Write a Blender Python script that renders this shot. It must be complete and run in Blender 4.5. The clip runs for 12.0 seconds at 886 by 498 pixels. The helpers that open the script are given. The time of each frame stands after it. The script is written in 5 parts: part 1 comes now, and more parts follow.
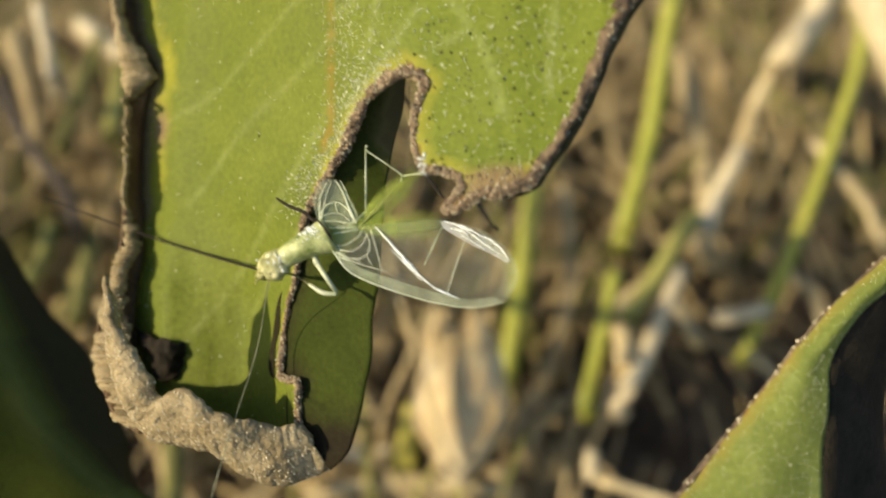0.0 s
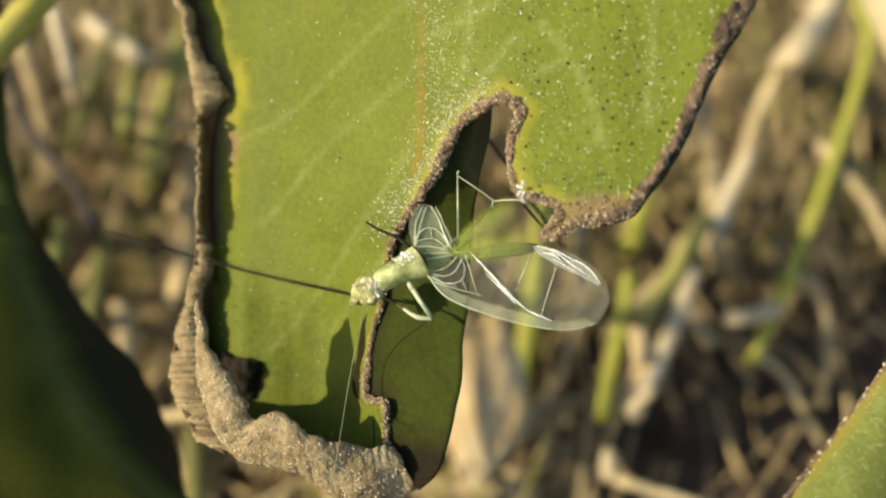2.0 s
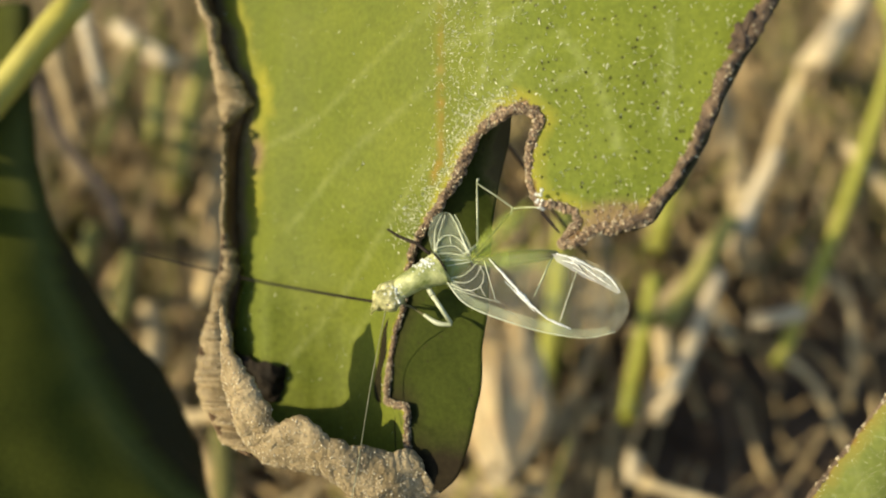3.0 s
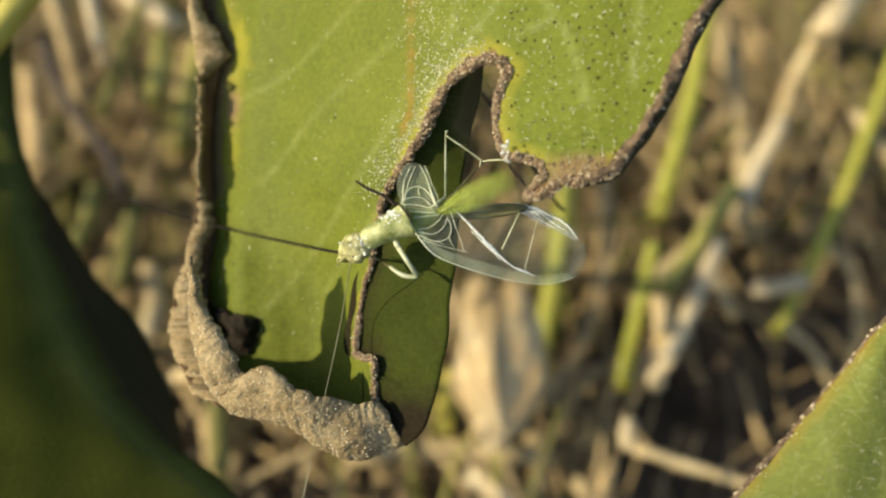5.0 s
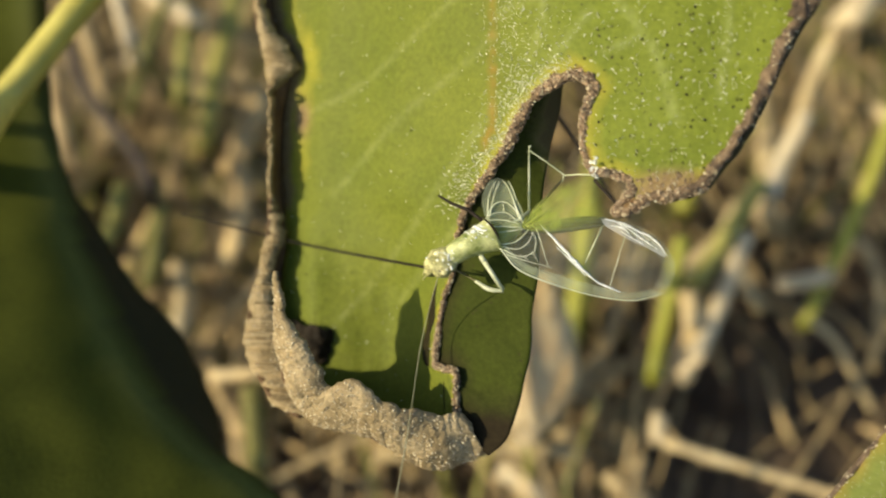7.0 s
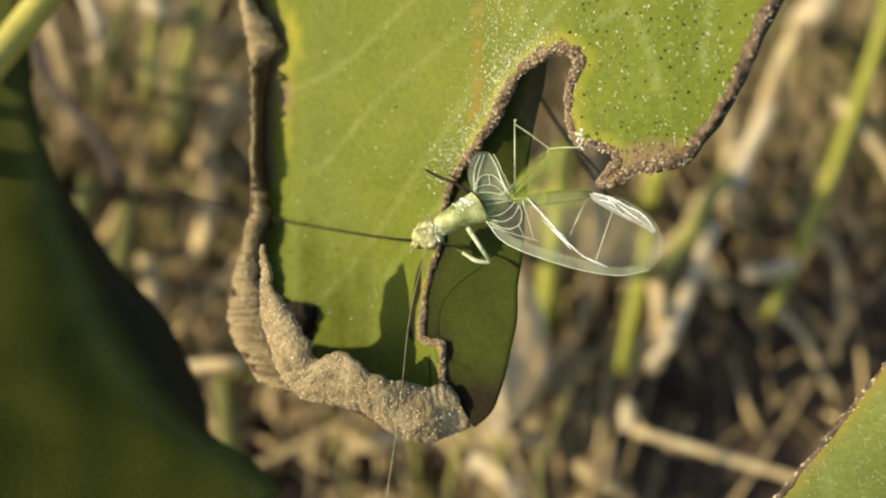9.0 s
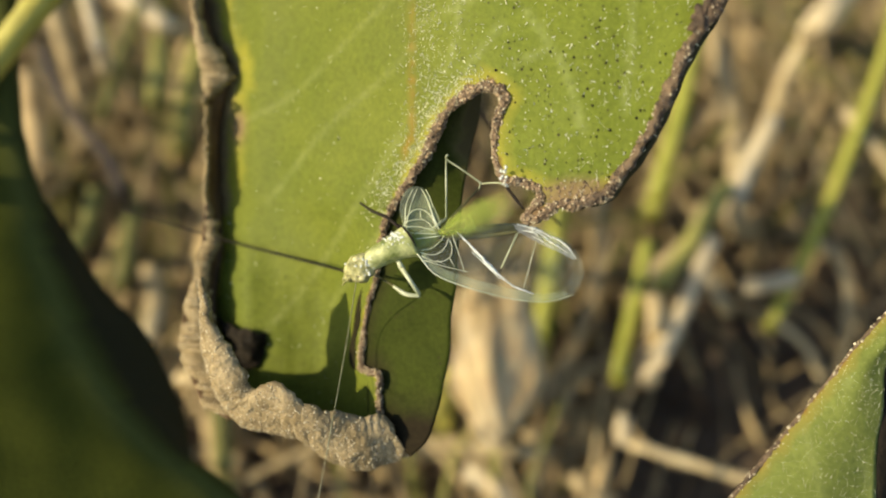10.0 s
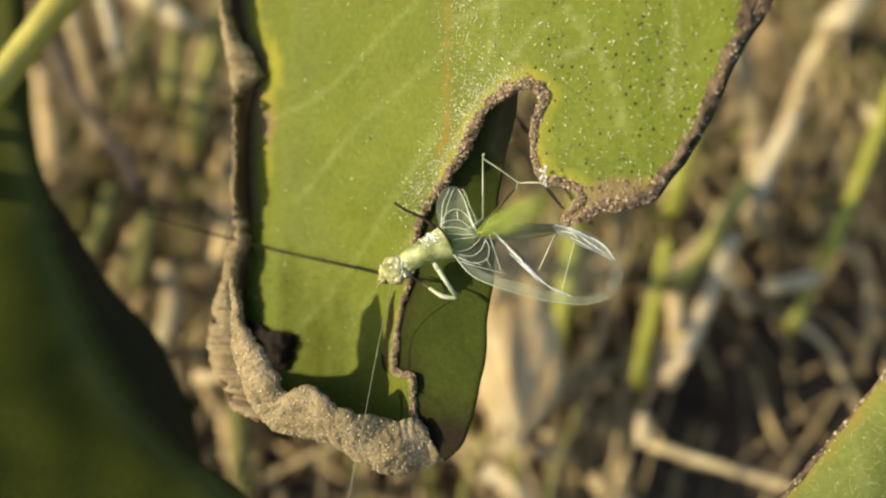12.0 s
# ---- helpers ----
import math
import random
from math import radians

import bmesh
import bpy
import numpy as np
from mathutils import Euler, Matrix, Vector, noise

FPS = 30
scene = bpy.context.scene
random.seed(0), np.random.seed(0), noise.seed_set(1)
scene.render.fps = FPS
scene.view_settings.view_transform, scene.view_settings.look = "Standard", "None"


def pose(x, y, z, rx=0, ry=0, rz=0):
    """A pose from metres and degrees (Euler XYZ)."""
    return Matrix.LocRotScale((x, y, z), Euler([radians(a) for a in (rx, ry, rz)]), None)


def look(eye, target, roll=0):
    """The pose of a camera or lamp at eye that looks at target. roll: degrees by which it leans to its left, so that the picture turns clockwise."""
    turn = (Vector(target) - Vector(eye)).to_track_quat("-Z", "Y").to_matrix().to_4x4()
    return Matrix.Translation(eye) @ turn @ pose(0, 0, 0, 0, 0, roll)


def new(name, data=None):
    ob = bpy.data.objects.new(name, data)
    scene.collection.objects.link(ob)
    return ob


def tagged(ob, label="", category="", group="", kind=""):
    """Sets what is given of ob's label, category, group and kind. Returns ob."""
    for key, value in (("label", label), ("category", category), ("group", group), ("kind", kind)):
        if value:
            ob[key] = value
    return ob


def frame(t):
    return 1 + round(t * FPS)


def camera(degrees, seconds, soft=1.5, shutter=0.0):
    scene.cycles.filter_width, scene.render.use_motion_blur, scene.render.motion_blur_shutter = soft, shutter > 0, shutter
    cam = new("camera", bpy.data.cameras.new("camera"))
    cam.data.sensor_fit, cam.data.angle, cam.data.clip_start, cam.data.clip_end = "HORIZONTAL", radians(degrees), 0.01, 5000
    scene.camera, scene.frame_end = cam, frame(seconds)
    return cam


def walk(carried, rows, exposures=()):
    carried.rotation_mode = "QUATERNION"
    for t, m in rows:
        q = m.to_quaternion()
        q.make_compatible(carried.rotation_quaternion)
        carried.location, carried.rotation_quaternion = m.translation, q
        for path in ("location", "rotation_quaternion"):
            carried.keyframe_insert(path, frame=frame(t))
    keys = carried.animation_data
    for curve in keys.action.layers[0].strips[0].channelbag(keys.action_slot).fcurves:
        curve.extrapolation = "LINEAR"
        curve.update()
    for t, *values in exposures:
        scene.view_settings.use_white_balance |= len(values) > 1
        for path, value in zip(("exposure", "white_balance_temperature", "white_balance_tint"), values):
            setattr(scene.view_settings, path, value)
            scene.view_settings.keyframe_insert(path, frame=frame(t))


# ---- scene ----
LENS = 50.0
cam = camera(LENS, 12.0, soft=2.0, shutter=0.5)
cam.data.dof.use_dof = True
cam.data.dof.focus_distance = 0.0655
cam.data.dof.aperture_fstop = 20.0

PATH = [
    (0, pose(0.00980, -0.04564, 0.17439, 44.592, 0.553, 0.787)),
    (0.5, pose(0.00275, -0.04517, 0.17706, 44.353, -1.956, -1.347)),
    (1, pose(-0.00052, -0.04457, 0.17708, 44.492, -1.030, -1.542)),
    (1.5, pose(-0.00123, -0.04312, 0.17810, 44.421, -1.121, -1.265)),
    (2, pose(0.00183, -0.04452, 0.17667, 43.903, -0.607, -0.337)),
    (2.5, pose(0.00238, -0.04546, 0.17780, 43.732, -0.652, -0.311)),
    (3, pose(0.00226, -0.04482, 0.17769, 43.880, 0.571, 0.707)),
    (3.2, pose(-0.00006, -0.04367, 0.17758, 43.495, 0.711, 0.421)),
    (4.8, pose(0.00433, -0.04572, 0.17628, 42.075, 0.639, 1.526)),
    (5, pose(0.00571, -0.04533, 0.17645, 42.143, 0.818, 2.020)),
    (5.5, pose(0.00919, -0.04493, 0.17741, 42.128, 2.601, 3.026)),
    (6, pose(0.00613, -0.04534, 0.17763, 42.430, 2.231, 2.352)),
    (6.5, pose(0.00182, -0.04516, 0.17747, 41.710, 1.523, 1.738)),
    (7, pose(-0.00036, -0.04469, 0.17837, 41.366, 0.931, 1.509)),
    (7.2, pose(-0.00142, -0.04420, 0.17869, 41.049, 0.590, 1.718)),
    (8.8, pose(-0.00101, -0.04585, 0.17847, 41.348, -0.749, -0.069)),
    (9, pose(-0.00213, -0.04674, 0.17750, 41.519, -0.689, -0.177)),
    (9.5, pose(0.00343, -0.04607, 0.17843, 42.476, 0.394, 1.249)),
    (10, pose(0.00529, -0.04550, 0.17987, 41.449, 0.884, 1.448)),
    (10.5, pose(0.00474, -0.04457, 0.18081, 41.307, 0.615, 1.357)),
    (11, pose(0.00448, -0.04537, 0.17973, 40.747, 1.200, 1.770)),
    (11.5, pose(0.00232, -0.04483, 0.17860, 40.970, 1.123, 1.216)),
    (12, pose(0.00322, -0.04450, 0.17910, 41.290, 1.187, 1.774)),
]
walk(cam, PATH)

# ---------------------------------------------------------------- light
SUN_TRAVEL = Vector((0.81, 0.286, -0.497)).normalized()
world = bpy.data.worlds.new("world")
scene.world = world
world.use_nodes = True
wn, wl = world.node_tree.nodes, world.node_tree.links
sky = wn.new("ShaderNodeTexSky")
sky.sky_type, sky.sun_disc = "NISHITA", False
sky.sun_elevation = math.asin(-SUN_TRAVEL.z)
sky.sun_rotation = math.atan2(-SUN_TRAVEL.x, -SUN_TRAVEL.y)
wn["Background"].inputs["Strength"].default_value = 0.15
wl.new(sky.outputs[0], wn["Background"].inputs["Color"])
sun = new("sun", bpy.data.lights.new("sun", "SUN"))
sun.data.energy, sun.data.angle, sun.data.color = 4.8, radians(0.5), (1.0, 0.85, 0.58)
sun.matrix_world = look((0, 0, 3), Vector((0, 0, 3)) + SUN_TRAVEL)
scene.view_settings.exposure = 0.28

# ---------------------------------------------------------------- materials
MM = 0.001


def material(name, rough=0.6, spec=0.3):
    m = bpy.data.materials.new(name)
    m.use_nodes = True
    b = m.node_tree.nodes["Principled BSDF"]
    b.inputs["Roughness"].default_value = rough
    b.inputs["Specular IOR Level"].default_value = spec
    return m, m.node_tree.nodes, m.node_tree.links, b


def mixed(n, l, kind, a, b, fac):
    """A colour mix node; a, b, fac: sockets or values."""
    k = n.new("ShaderNodeMix")
    k.data_type, k.blend_type = "RGBA", kind
    for sock, v in ((k.inputs[0], fac), (k.inputs[6], a), (k.inputs[7], b)):
        if isinstance(v, bpy.types.NodeSocket):
            l.new(v, sock)
        elif isinstance(v, tuple):
            sock.default_value = (*v, 1)
        else:
            sock.default_value = v
    return k.outputs[2]


def noise_of(n, l, per_metre, detail=4.0, rough=0.6):
    """A noise in object space with that many cells to the metre."""
    c = n.new("ShaderNodeTexCoord")
    k = n.new("ShaderNodeTexNoise")
    k.inputs["Scale"].default_value = per_metre
    k.inputs["Detail"].default_value = detail
    k.inputs["Roughness"].default_value = rough
    l.new(c.outputs["Object"], k.inputs["Vector"])
    return k.outputs["Fac"]


def ramp(n, l, fac, stops):
    r = n.new("ShaderNodeValToRGB")
    l.new(fac, r.inputs["Fac"])
    e = r.color_ramp.elements
    while len(e) < len(stops):
        e.new(0.5)
    for k, (p, c) in zip(e, stops):
        k.position, k.color = p, (*c, 1)
    return r.outputs["Color"]


def maths(n, l, op, a, b=0.0, clamp=False):
    k = n.new("ShaderNodeMath")
    k.operation, k.use_clamp = op, clamp
    for sock, v in zip(k.inputs, (a, b)):
        if isinstance(v, bpy.types.NodeSocket):
            l.new(v, sock)
        else:
            sock.default_value = v
    return k.outputs[0]


def bumped(n, l, b, height, strength, distance):
    k = n.new("ShaderNodeBump")
    k.inputs["Strength"].default_value, k.inputs["Distance"].default_value = strength, distance
    l.new(height, k.inputs["Height"])
    l.new(k.outputs[0], b.inputs["Normal"])


def attribute(n, name):
    k = n.new("ShaderNodeAttribute")
    k.attribute_name = name
    return k.outputs["Fac"]


def leaf_material(name, green, deep, yellow, brown, rough=0.5, spec=0.35, dead=((0.12, 0.078, 0.03), (0.34, 0.25, 0.11)), thin=0.12):
    """Living leaf: attribute edge is the distance to the margin in mm, vein the closeness to a vein, dry the dried
    patches and painted shade.
    """
    m, n, l, b = material(name, rough, spec)
    blotch, grain = noise_of(n, l, 160, 3), noise_of(n, l, 2600, 3)
    body = mixed(n, l, "MIX", green, deep, ramp(n, l, blotch, ((0.35, (0, 0, 0)), (0.7, (1, 1, 1)))))
    body = mixed(n, l, "OVERLAY", body, ramp(n, l, grain, ((0.3, (0.32, 0.32, 0.32)), (0.7, (0.68, 0.68, 0.68)))), 0.45)
    body = mixed(n, l, "MIX", body, (0.46, 0.49, 0.20), maths(n, l, "MULTIPLY", attribute(n, "vein"), 0.75))
    body = mixed(n, l, "MIX", body, (0.27, 0.15, 0.022), maths(n, l, "MULTIPLY", attribute(n, "midrib"), 0.8))
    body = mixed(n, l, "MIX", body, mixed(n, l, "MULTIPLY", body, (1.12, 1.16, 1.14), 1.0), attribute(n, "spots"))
    wob = maths(n, l, "MULTIPLY", maths(n, l, "SUBTRACT", noise_of(n, l, 700, 3), 0.5), 1.8)
    edge = maths(n, l, "ADD", attribute(n, "edge"), wob)
    body = mixed(n, l, "MIX", yellow, body, ramp(n, l, maths(n, l, "MULTIPLY", edge, 0.25), ((0.08, (0, 0, 0)), (0.42, (1, 1, 1)))))
    body = mixed(n, l, "MIX", brown, body, ramp(n, l, maths(n, l, "MULTIPLY", edge, 0.25), ((0.03, (0, 0, 0)), (0.12, (1, 1, 1)))))
    dry = mixed(n, l, "MIX", dead[0], dead[1], grain)
    body = mixed(n, l, "MIX", body, dry, attribute(n, "dry"))
    c = n.new("ShaderNodeTexCoord")
    cells = n.new("ShaderNodeTexVoronoi")
    cells.feature = "DISTANCE_TO_EDGE"
    cells.inputs["Scale"].default_value = 1500
    l.new(c.outputs["Object"], cells.inputs["Vector"])
    lace = ramp(n, l, cells.outputs["Distance"], ((0.0, (1, 1, 1)), (0.12, (0, 0, 0))))
    body = mixed(n, l, "MIX", body, mixed(n, l, "MULTIPLY", body, (1.35, 1.3, 1.3), 1.0), maths(n, l, "MULTIPLY", lace, maths(n, l, "MULTIPLY", blotch, 0.22)))
    v = n.new("ShaderNodeTexVoronoi")
    v.inputs["Scale"].default_value = 1500
    l.new(c.outputs["Object"], v.inputs["Vector"])
    patchy = ramp(n, l, noise_of(n, l, 330, 2), ((0.42, (0, 0, 0)), (0.58, (1, 1, 1))))
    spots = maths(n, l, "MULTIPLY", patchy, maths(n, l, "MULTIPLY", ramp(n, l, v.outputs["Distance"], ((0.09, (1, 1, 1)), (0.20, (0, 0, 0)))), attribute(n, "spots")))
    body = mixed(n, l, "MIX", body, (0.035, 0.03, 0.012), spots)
    l.new(body, b.inputs["Base Color"])
    fine = maths(n, l, "ADD", maths(n, l, "SUBTRACT", maths(n, l, "MULTIPLY", grain, 0.5), maths(n, l, "MULTIPLY", lace, 0.07)), maths(n, l, "MULTIPLY", attribute(n, "vein"), 0.7))
    bumped(n, l, b, fine, 0.5, 0.0002)
    t = n.new("ShaderNodeBsdfTranslucent")
    l.new(mixed(n, l, "MULTIPLY", body, (0.85, 1.0, 0.25), 1.0), t.inputs["Color"])
    k = n.new("ShaderNodeMixShader")
    k.inputs[0].default_value = thin
    l.new(b.outputs[0], k.inputs[1])
    l.new(t.outputs[0], k.inputs[2])
    l.new(k.outputs[0], n["Material Output"].inputs["Surface"])
    return m


def plain(name, a, b_, per_metre, rough=0.6, spec=0.3, bump=0.0, fine=0.0, island=0.0, each=0.0):
    """Two tones mixed by a noise, with a finer grain, and if wanted a spread from piece to piece."""
    m, n, l, b = material(name, rough, spec)
    f = noise_of(n, l, per_metre, 4)
    c = mixed(n, l, "MIX", a, b_, ramp(n, l, f, ((0.3, (0, 0, 0)), (0.7, (1, 1, 1)))))
    g = noise_of(n, l, per_metre * 6, 3)
    c = mixed(n, l, "OVERLAY", c, ramp(n, l, g, ((0.3, (0.3, 0.3, 0.3)), (0.7, (0.7, 0.7, 0.7)))), fine)
    if island or each:
        r = n.new("ShaderNodeNewGeometry").outputs["Random Per Island"] if island else n.new("ShaderNodeObjectInfo").outputs["Random"]
        c = mixed(n, l, "MULTIPLY", c, ramp(n, l, r, ((0.0, (0.35, 0.33, 0.30)), (0.5, (0.8, 0.8, 0.75)), (1.0, (1.3, 1.25, 1.15)))), island or each)
    l.new(c, b.inputs["Base Color"])
    if bump:
        bumped(n, l, b, g, 0.6, bump)
    return m


def lit_through(m, colour, share):
    """Lets a share of the light pass through a papery surface."""
    n, l = m.node_tree.nodes, m.node_tree.links
    end = n["Material Output"].inputs["Surface"]
    t, k = n.new("ShaderNodeBsdfTranslucent"), n.new("ShaderNodeMixShader")
    t.inputs["Color"].default_value = (*colour, 1)
    k.inputs[0].default_value = share
    l.new(end.links[0].from_socket, k.inputs[1])
    l.new(t.outputs[0], k.inputs[2])
    l.new(k.outputs[0], end)


LEAF = leaf_material("leaf_green", (0.148, 0.172, 0.020), (0.116, 0.142, 0.016), (0.31, 0.29, 0.030), (0.16, 0.09, 0.04), 0.62, 0.14)
LEAF_FRONT = leaf_material("leaf_fresh_green", (0.180, 0.210, 0.044), (0.138, 0.168, 0.034), (0.26, 0.22, 0.04), (0.24, 0.14, 0.03), 0.6, 0.15)
# the dead tones of the dark leaf are its painted shade
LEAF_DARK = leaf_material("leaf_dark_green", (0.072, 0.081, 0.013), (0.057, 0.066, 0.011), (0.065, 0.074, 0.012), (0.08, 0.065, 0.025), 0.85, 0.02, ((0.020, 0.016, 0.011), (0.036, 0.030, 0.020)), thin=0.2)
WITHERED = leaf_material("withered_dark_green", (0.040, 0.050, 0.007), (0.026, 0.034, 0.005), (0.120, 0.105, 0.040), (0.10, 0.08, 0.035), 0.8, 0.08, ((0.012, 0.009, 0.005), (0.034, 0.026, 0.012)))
UNDERSIDE = plain("withered_underside", (0.028, 0.026, 0.010), (0.062, 0.056, 0.024), 700, 0.75, 0.15, 0.0003, 0.6)
BLACK = plain("blackened_and_shaded_leaf", (0.011, 0.009, 0.005), (0.028, 0.021, 0.012), 500, 0.8, 0.15, 0.0003, 0.6)
DEAD = plain("dead_leaf_brown", (0.085, 0.05, 0.025), (0.16, 0.10, 0.05), 500, 0.75, 0.2, 0.0003, 0.6)
TAN = plain("dried_rim_tan", (0.190, 0.139, 0.062), (0.37, 0.29, 0.155), 450, 0.7, 0.25, 0.0003, 0.6)
CRUST = plain("crusty_margin_brown", (0.06, 0.037, 0.020), (0.24, 0.165, 0.09), 1500, 0.65, 0.4, 0.0003, 0.7)
CRUST_DARK = plain("blackened_margin", (0.022, 0.015, 0.009), (0.14, 0.092, 0.05), 1300, 0.65, 0.4, 0.0003, 0.7)
BEAD = plain("pale_gland_beads", (0.52, 0.43, 0.25), (0.72, 0.64, 0.45), 3000, 0.2, 0.7, 0, 0.2, island=0.4)
CRUMB_DARK = plain("dark_margin_grains", (0.03, 0.02, 0.012), (0.30, 0.225, 0.15), 2500, 0.4, 0.5, 0, 0.3, island=1.0)
CRUMB = plain("crumbly_margin_grains", (0.14, 0.085, 0.042), (0.46, 0.345, 0.215), 2500, 0.4, 0.5, 0, 0.3, island=1.0)
HAIR = plain("clear_leaf_hairs", (0.56, 0.58, 0.38), (0.84, 0.85, 0.68), 3000, 0.45, 0.35, 0, 0.2, island=0.6)
PETIOLE = plain("petiole_green", (0.16, 0.19, 0.05), (0.26, 0.25, 0.09), 220, 0.5, 0.3, 0.0002, 0.4)
STRAW = plain("dry_straw_cream", (0.35, 0.26, 0.12), (0.62, 0.505, 0.285), 90, 0.6, 0.3, 0.0002, 0.6, each=0.45)
STRAW_PALE = plain("bleached_straw", (0.42, 0.335, 0.19), (0.64, 0.54, 0.34), 90, 0.5, 0.3, 0.0002, 0.4)
STRAW_LITTER = plain("litter_straw", (0.26, 0.185, 0.09), (0.64, 0.50, 0.265), 60, 0.7, 0.25, 0.0002, 0.5, island=0.9)
STRAW_FALLEN = plain("fallen_straw", (0.23, 0.16, 0.075), (0.60, 0.46, 0.235), 60, 0.7, 0.25, 0.0002, 0.5, each=0.9)
OLIVE_FALLEN = plain("fallen_olive_grass", (0.17, 0.17, 0.045), (0.31, 0.29, 0.08), 60, 0.65, 0.25, 0.0002, 0.5, each=0.8)
STEM_GREEN = plain("grass_stem_yellow_green", (0.27, 0.29, 0.035), (0.36, 0.34, 0.06), 70, 0.5, 0.35, 0.0002, 0.4, each=0.3)
STEM_YELLOW = plain("yellow_stem", (0.40, 0.35, 0.05), (0.50, 0.44, 0.10), 70, 0.5, 0.35, 0.0002, 0.4)
STEM_OLIVE = plain("litter_olive", (0.17, 0.17, 0.045), (0.31, 0.29, 0.08), 60, 0.65, 0.25, 0.0002, 0.5, island=0.8)
HUSK = plain("papery_husk", (0.54, 0.39, 0.18), (0.84, 0.74, 0.49), 60, 0.65, 0.25, 0.0002, 0.4)
lit_through(HUSK, (0.85, 0.74, 0.46), 0.32)
TWIG = plain("dark_twig", (0.035, 0.025, 0.018), (0.06, 0.045, 0.03), 400, 0.6, 0.3, 0.0001, 0.4)
SOIL = plain("dark_soil", (0.045, 0.033, 0.022), (0.120, 0.090, 0.060), 90, 0.95, 0.06, 0.002, 0.7)
SHELL = plain("cricket_pale_green", (0.15, 0.15, 0.02), (0.70, 0.66, 0.30), 1300, 0.3, 0.6, 0.0003, 0.8)
PRONOTUM = plain("cricket_pronotum", (0.12, 0.155, 0.022), (0.62, 0.63, 0.27), 900, 0.3, 0.5, 0.0001, 0.5)
ABDOMEN = plain("cricket_abdomen_green", (0.30, 0.33, 0.06), (0.44, 0.46, 0.14), 500, 0.45, 0.4, 0.0001, 0.3)
EYE = plain("cricket_eye", (0.42, 0.40, 0.16), (0.60, 0.56, 0.28), 3000, 0.2, 0.6)
LEG = plain("cricket_leg", (0.30, 0.33, 0.17), (0.54, 0.56, 0.36), 900, 0.35, 0.5, 0, 0.3)
LEG_DARK = plain("cricket_tarsus_and_shade", (0.06, 0.06, 0.025), (0.14, 0.13, 0.05), 900, 0.4, 0.4, 0, 0.3)
FEELER = plain("cricket_feeler_dark", (0.012, 0.009, 0.006), (0.025, 0.018, 0.012), 900, 0.6, 0.15)
FEELER_PALE = plain("cricket_feeler_pale", (0.20, 0.20, 0.11), (0.32, 0.31, 0.18), 900, 0.4, 0.4)
VEIN = plain("wing_vein", (0.56, 0.60, 0.36), (0.76, 0.78, 0.56), 900, 0.25, 0.6)
RIB = plain("wing_ridge_glossy", (0.78, 0.82, 0.70), (0.92, 0.92, 0.86), 2500, 0.15, 0.9, 0.0001, 0.3)


def film_material(name, colour, cover):
    """A thin clear membrane: mostly see-through, with a shiny skin."""
    m, n, l, b = material(name, 0.3, 0.6)
    b.inputs["Base Color"].default_value = (*colour, 1)
    wrinkle = noise_of(n, l, 700, 3)
    bumped(n, l, b, wrinkle, 0.5, 0.0002)
    t = n.new("ShaderNodeBsdfTransparent")
    t.inputs["Color"].default_value = (0.97, 0.99, 0.95, 1)
    k = n.new("ShaderNodeMixShader")
    l.new(ramp(n, l, wrinkle, ((0.3, (cover * 0.6,) * 3), (0.7, (cover * 1.4,) * 3))), k.inputs[0])
    l.new(t.outputs[0], k.inputs[1])
    l.new(b.outputs[0], k.inputs[2])
    l.new(k.outputs[0], n["Material Output"].inputs["Surface"])
    return m


FILM = film_material("wing_membrane_clear", (0.74, 0.72, 0.54), 0.08)
FILM_PALE = film_material("wing_membrane_milky", (0.62, 0.67, 0.42), 0.25)
FILM_GREEN = film_material("wing_membrane_green", (0.42, 0.50, 0.07), 0.38)
FILM_WHITE = film_material("wing_membrane_glare", (0.84, 0.84, 0.78), 0.42)

# ---------------------------------------------------------------- mesh helpers


def curve_through(points, step):
    """A smooth curve through the control points, resampled evenly at about that step."""
    p = np.array(points, float)
    q = np.vstack([2 * p[0] - p[1], p, 2 * p[-1] - p[-2]])
    out = []
    for i in range(1, len(q) - 2):
        a, b, c, d = q[i - 1 : i + 3]
        for u in np.linspace(0, 1, 12, endpoint=False):
            out.append(0.5 * (2 * b + (c - a) * u + (2 * a - 5 * b + 4 * c - d) * u**2 + (3 * b - a - 3 * c + d) * u**3))
    out = np.array(out + [p[-1]])
    far = np.r_[0, np.cumsum(np.linalg.norm(np.diff(out, axis=0), axis=1))]
    count = max(3, int(round(far[-1] / step)) + 1) if step > 0 else int(-step)
    want = np.linspace(0, far[-1], count)
    return np.stack([np.interp(want, far, out[:, k]) for k in range(out.shape[1])], 1)


def mesh_of(name, verts, faces, mat, smooth=True):
    me = bpy.data.meshes.new(name)
    me.from_pydata([tuple(v) for v in verts], [], [tuple(f) for f in faces])
    me.materials.append(mat)
    if smooth:
        me.polygons.foreach_set("use_smooth", [True] * len(me.polygons))
    me.update()
    return me


def part(name, me, parent, label="", kind=""):
    ob = new(name, me)
    ob.parent = parent
    return tagged(ob, label=label, kind=kind)


def thing(name, m, label, category, group=""):
    ob = new(name)
    ob.empty_display_size = 0.01
    ob.matrix_basis = m
    return tagged(ob, label, category, group)


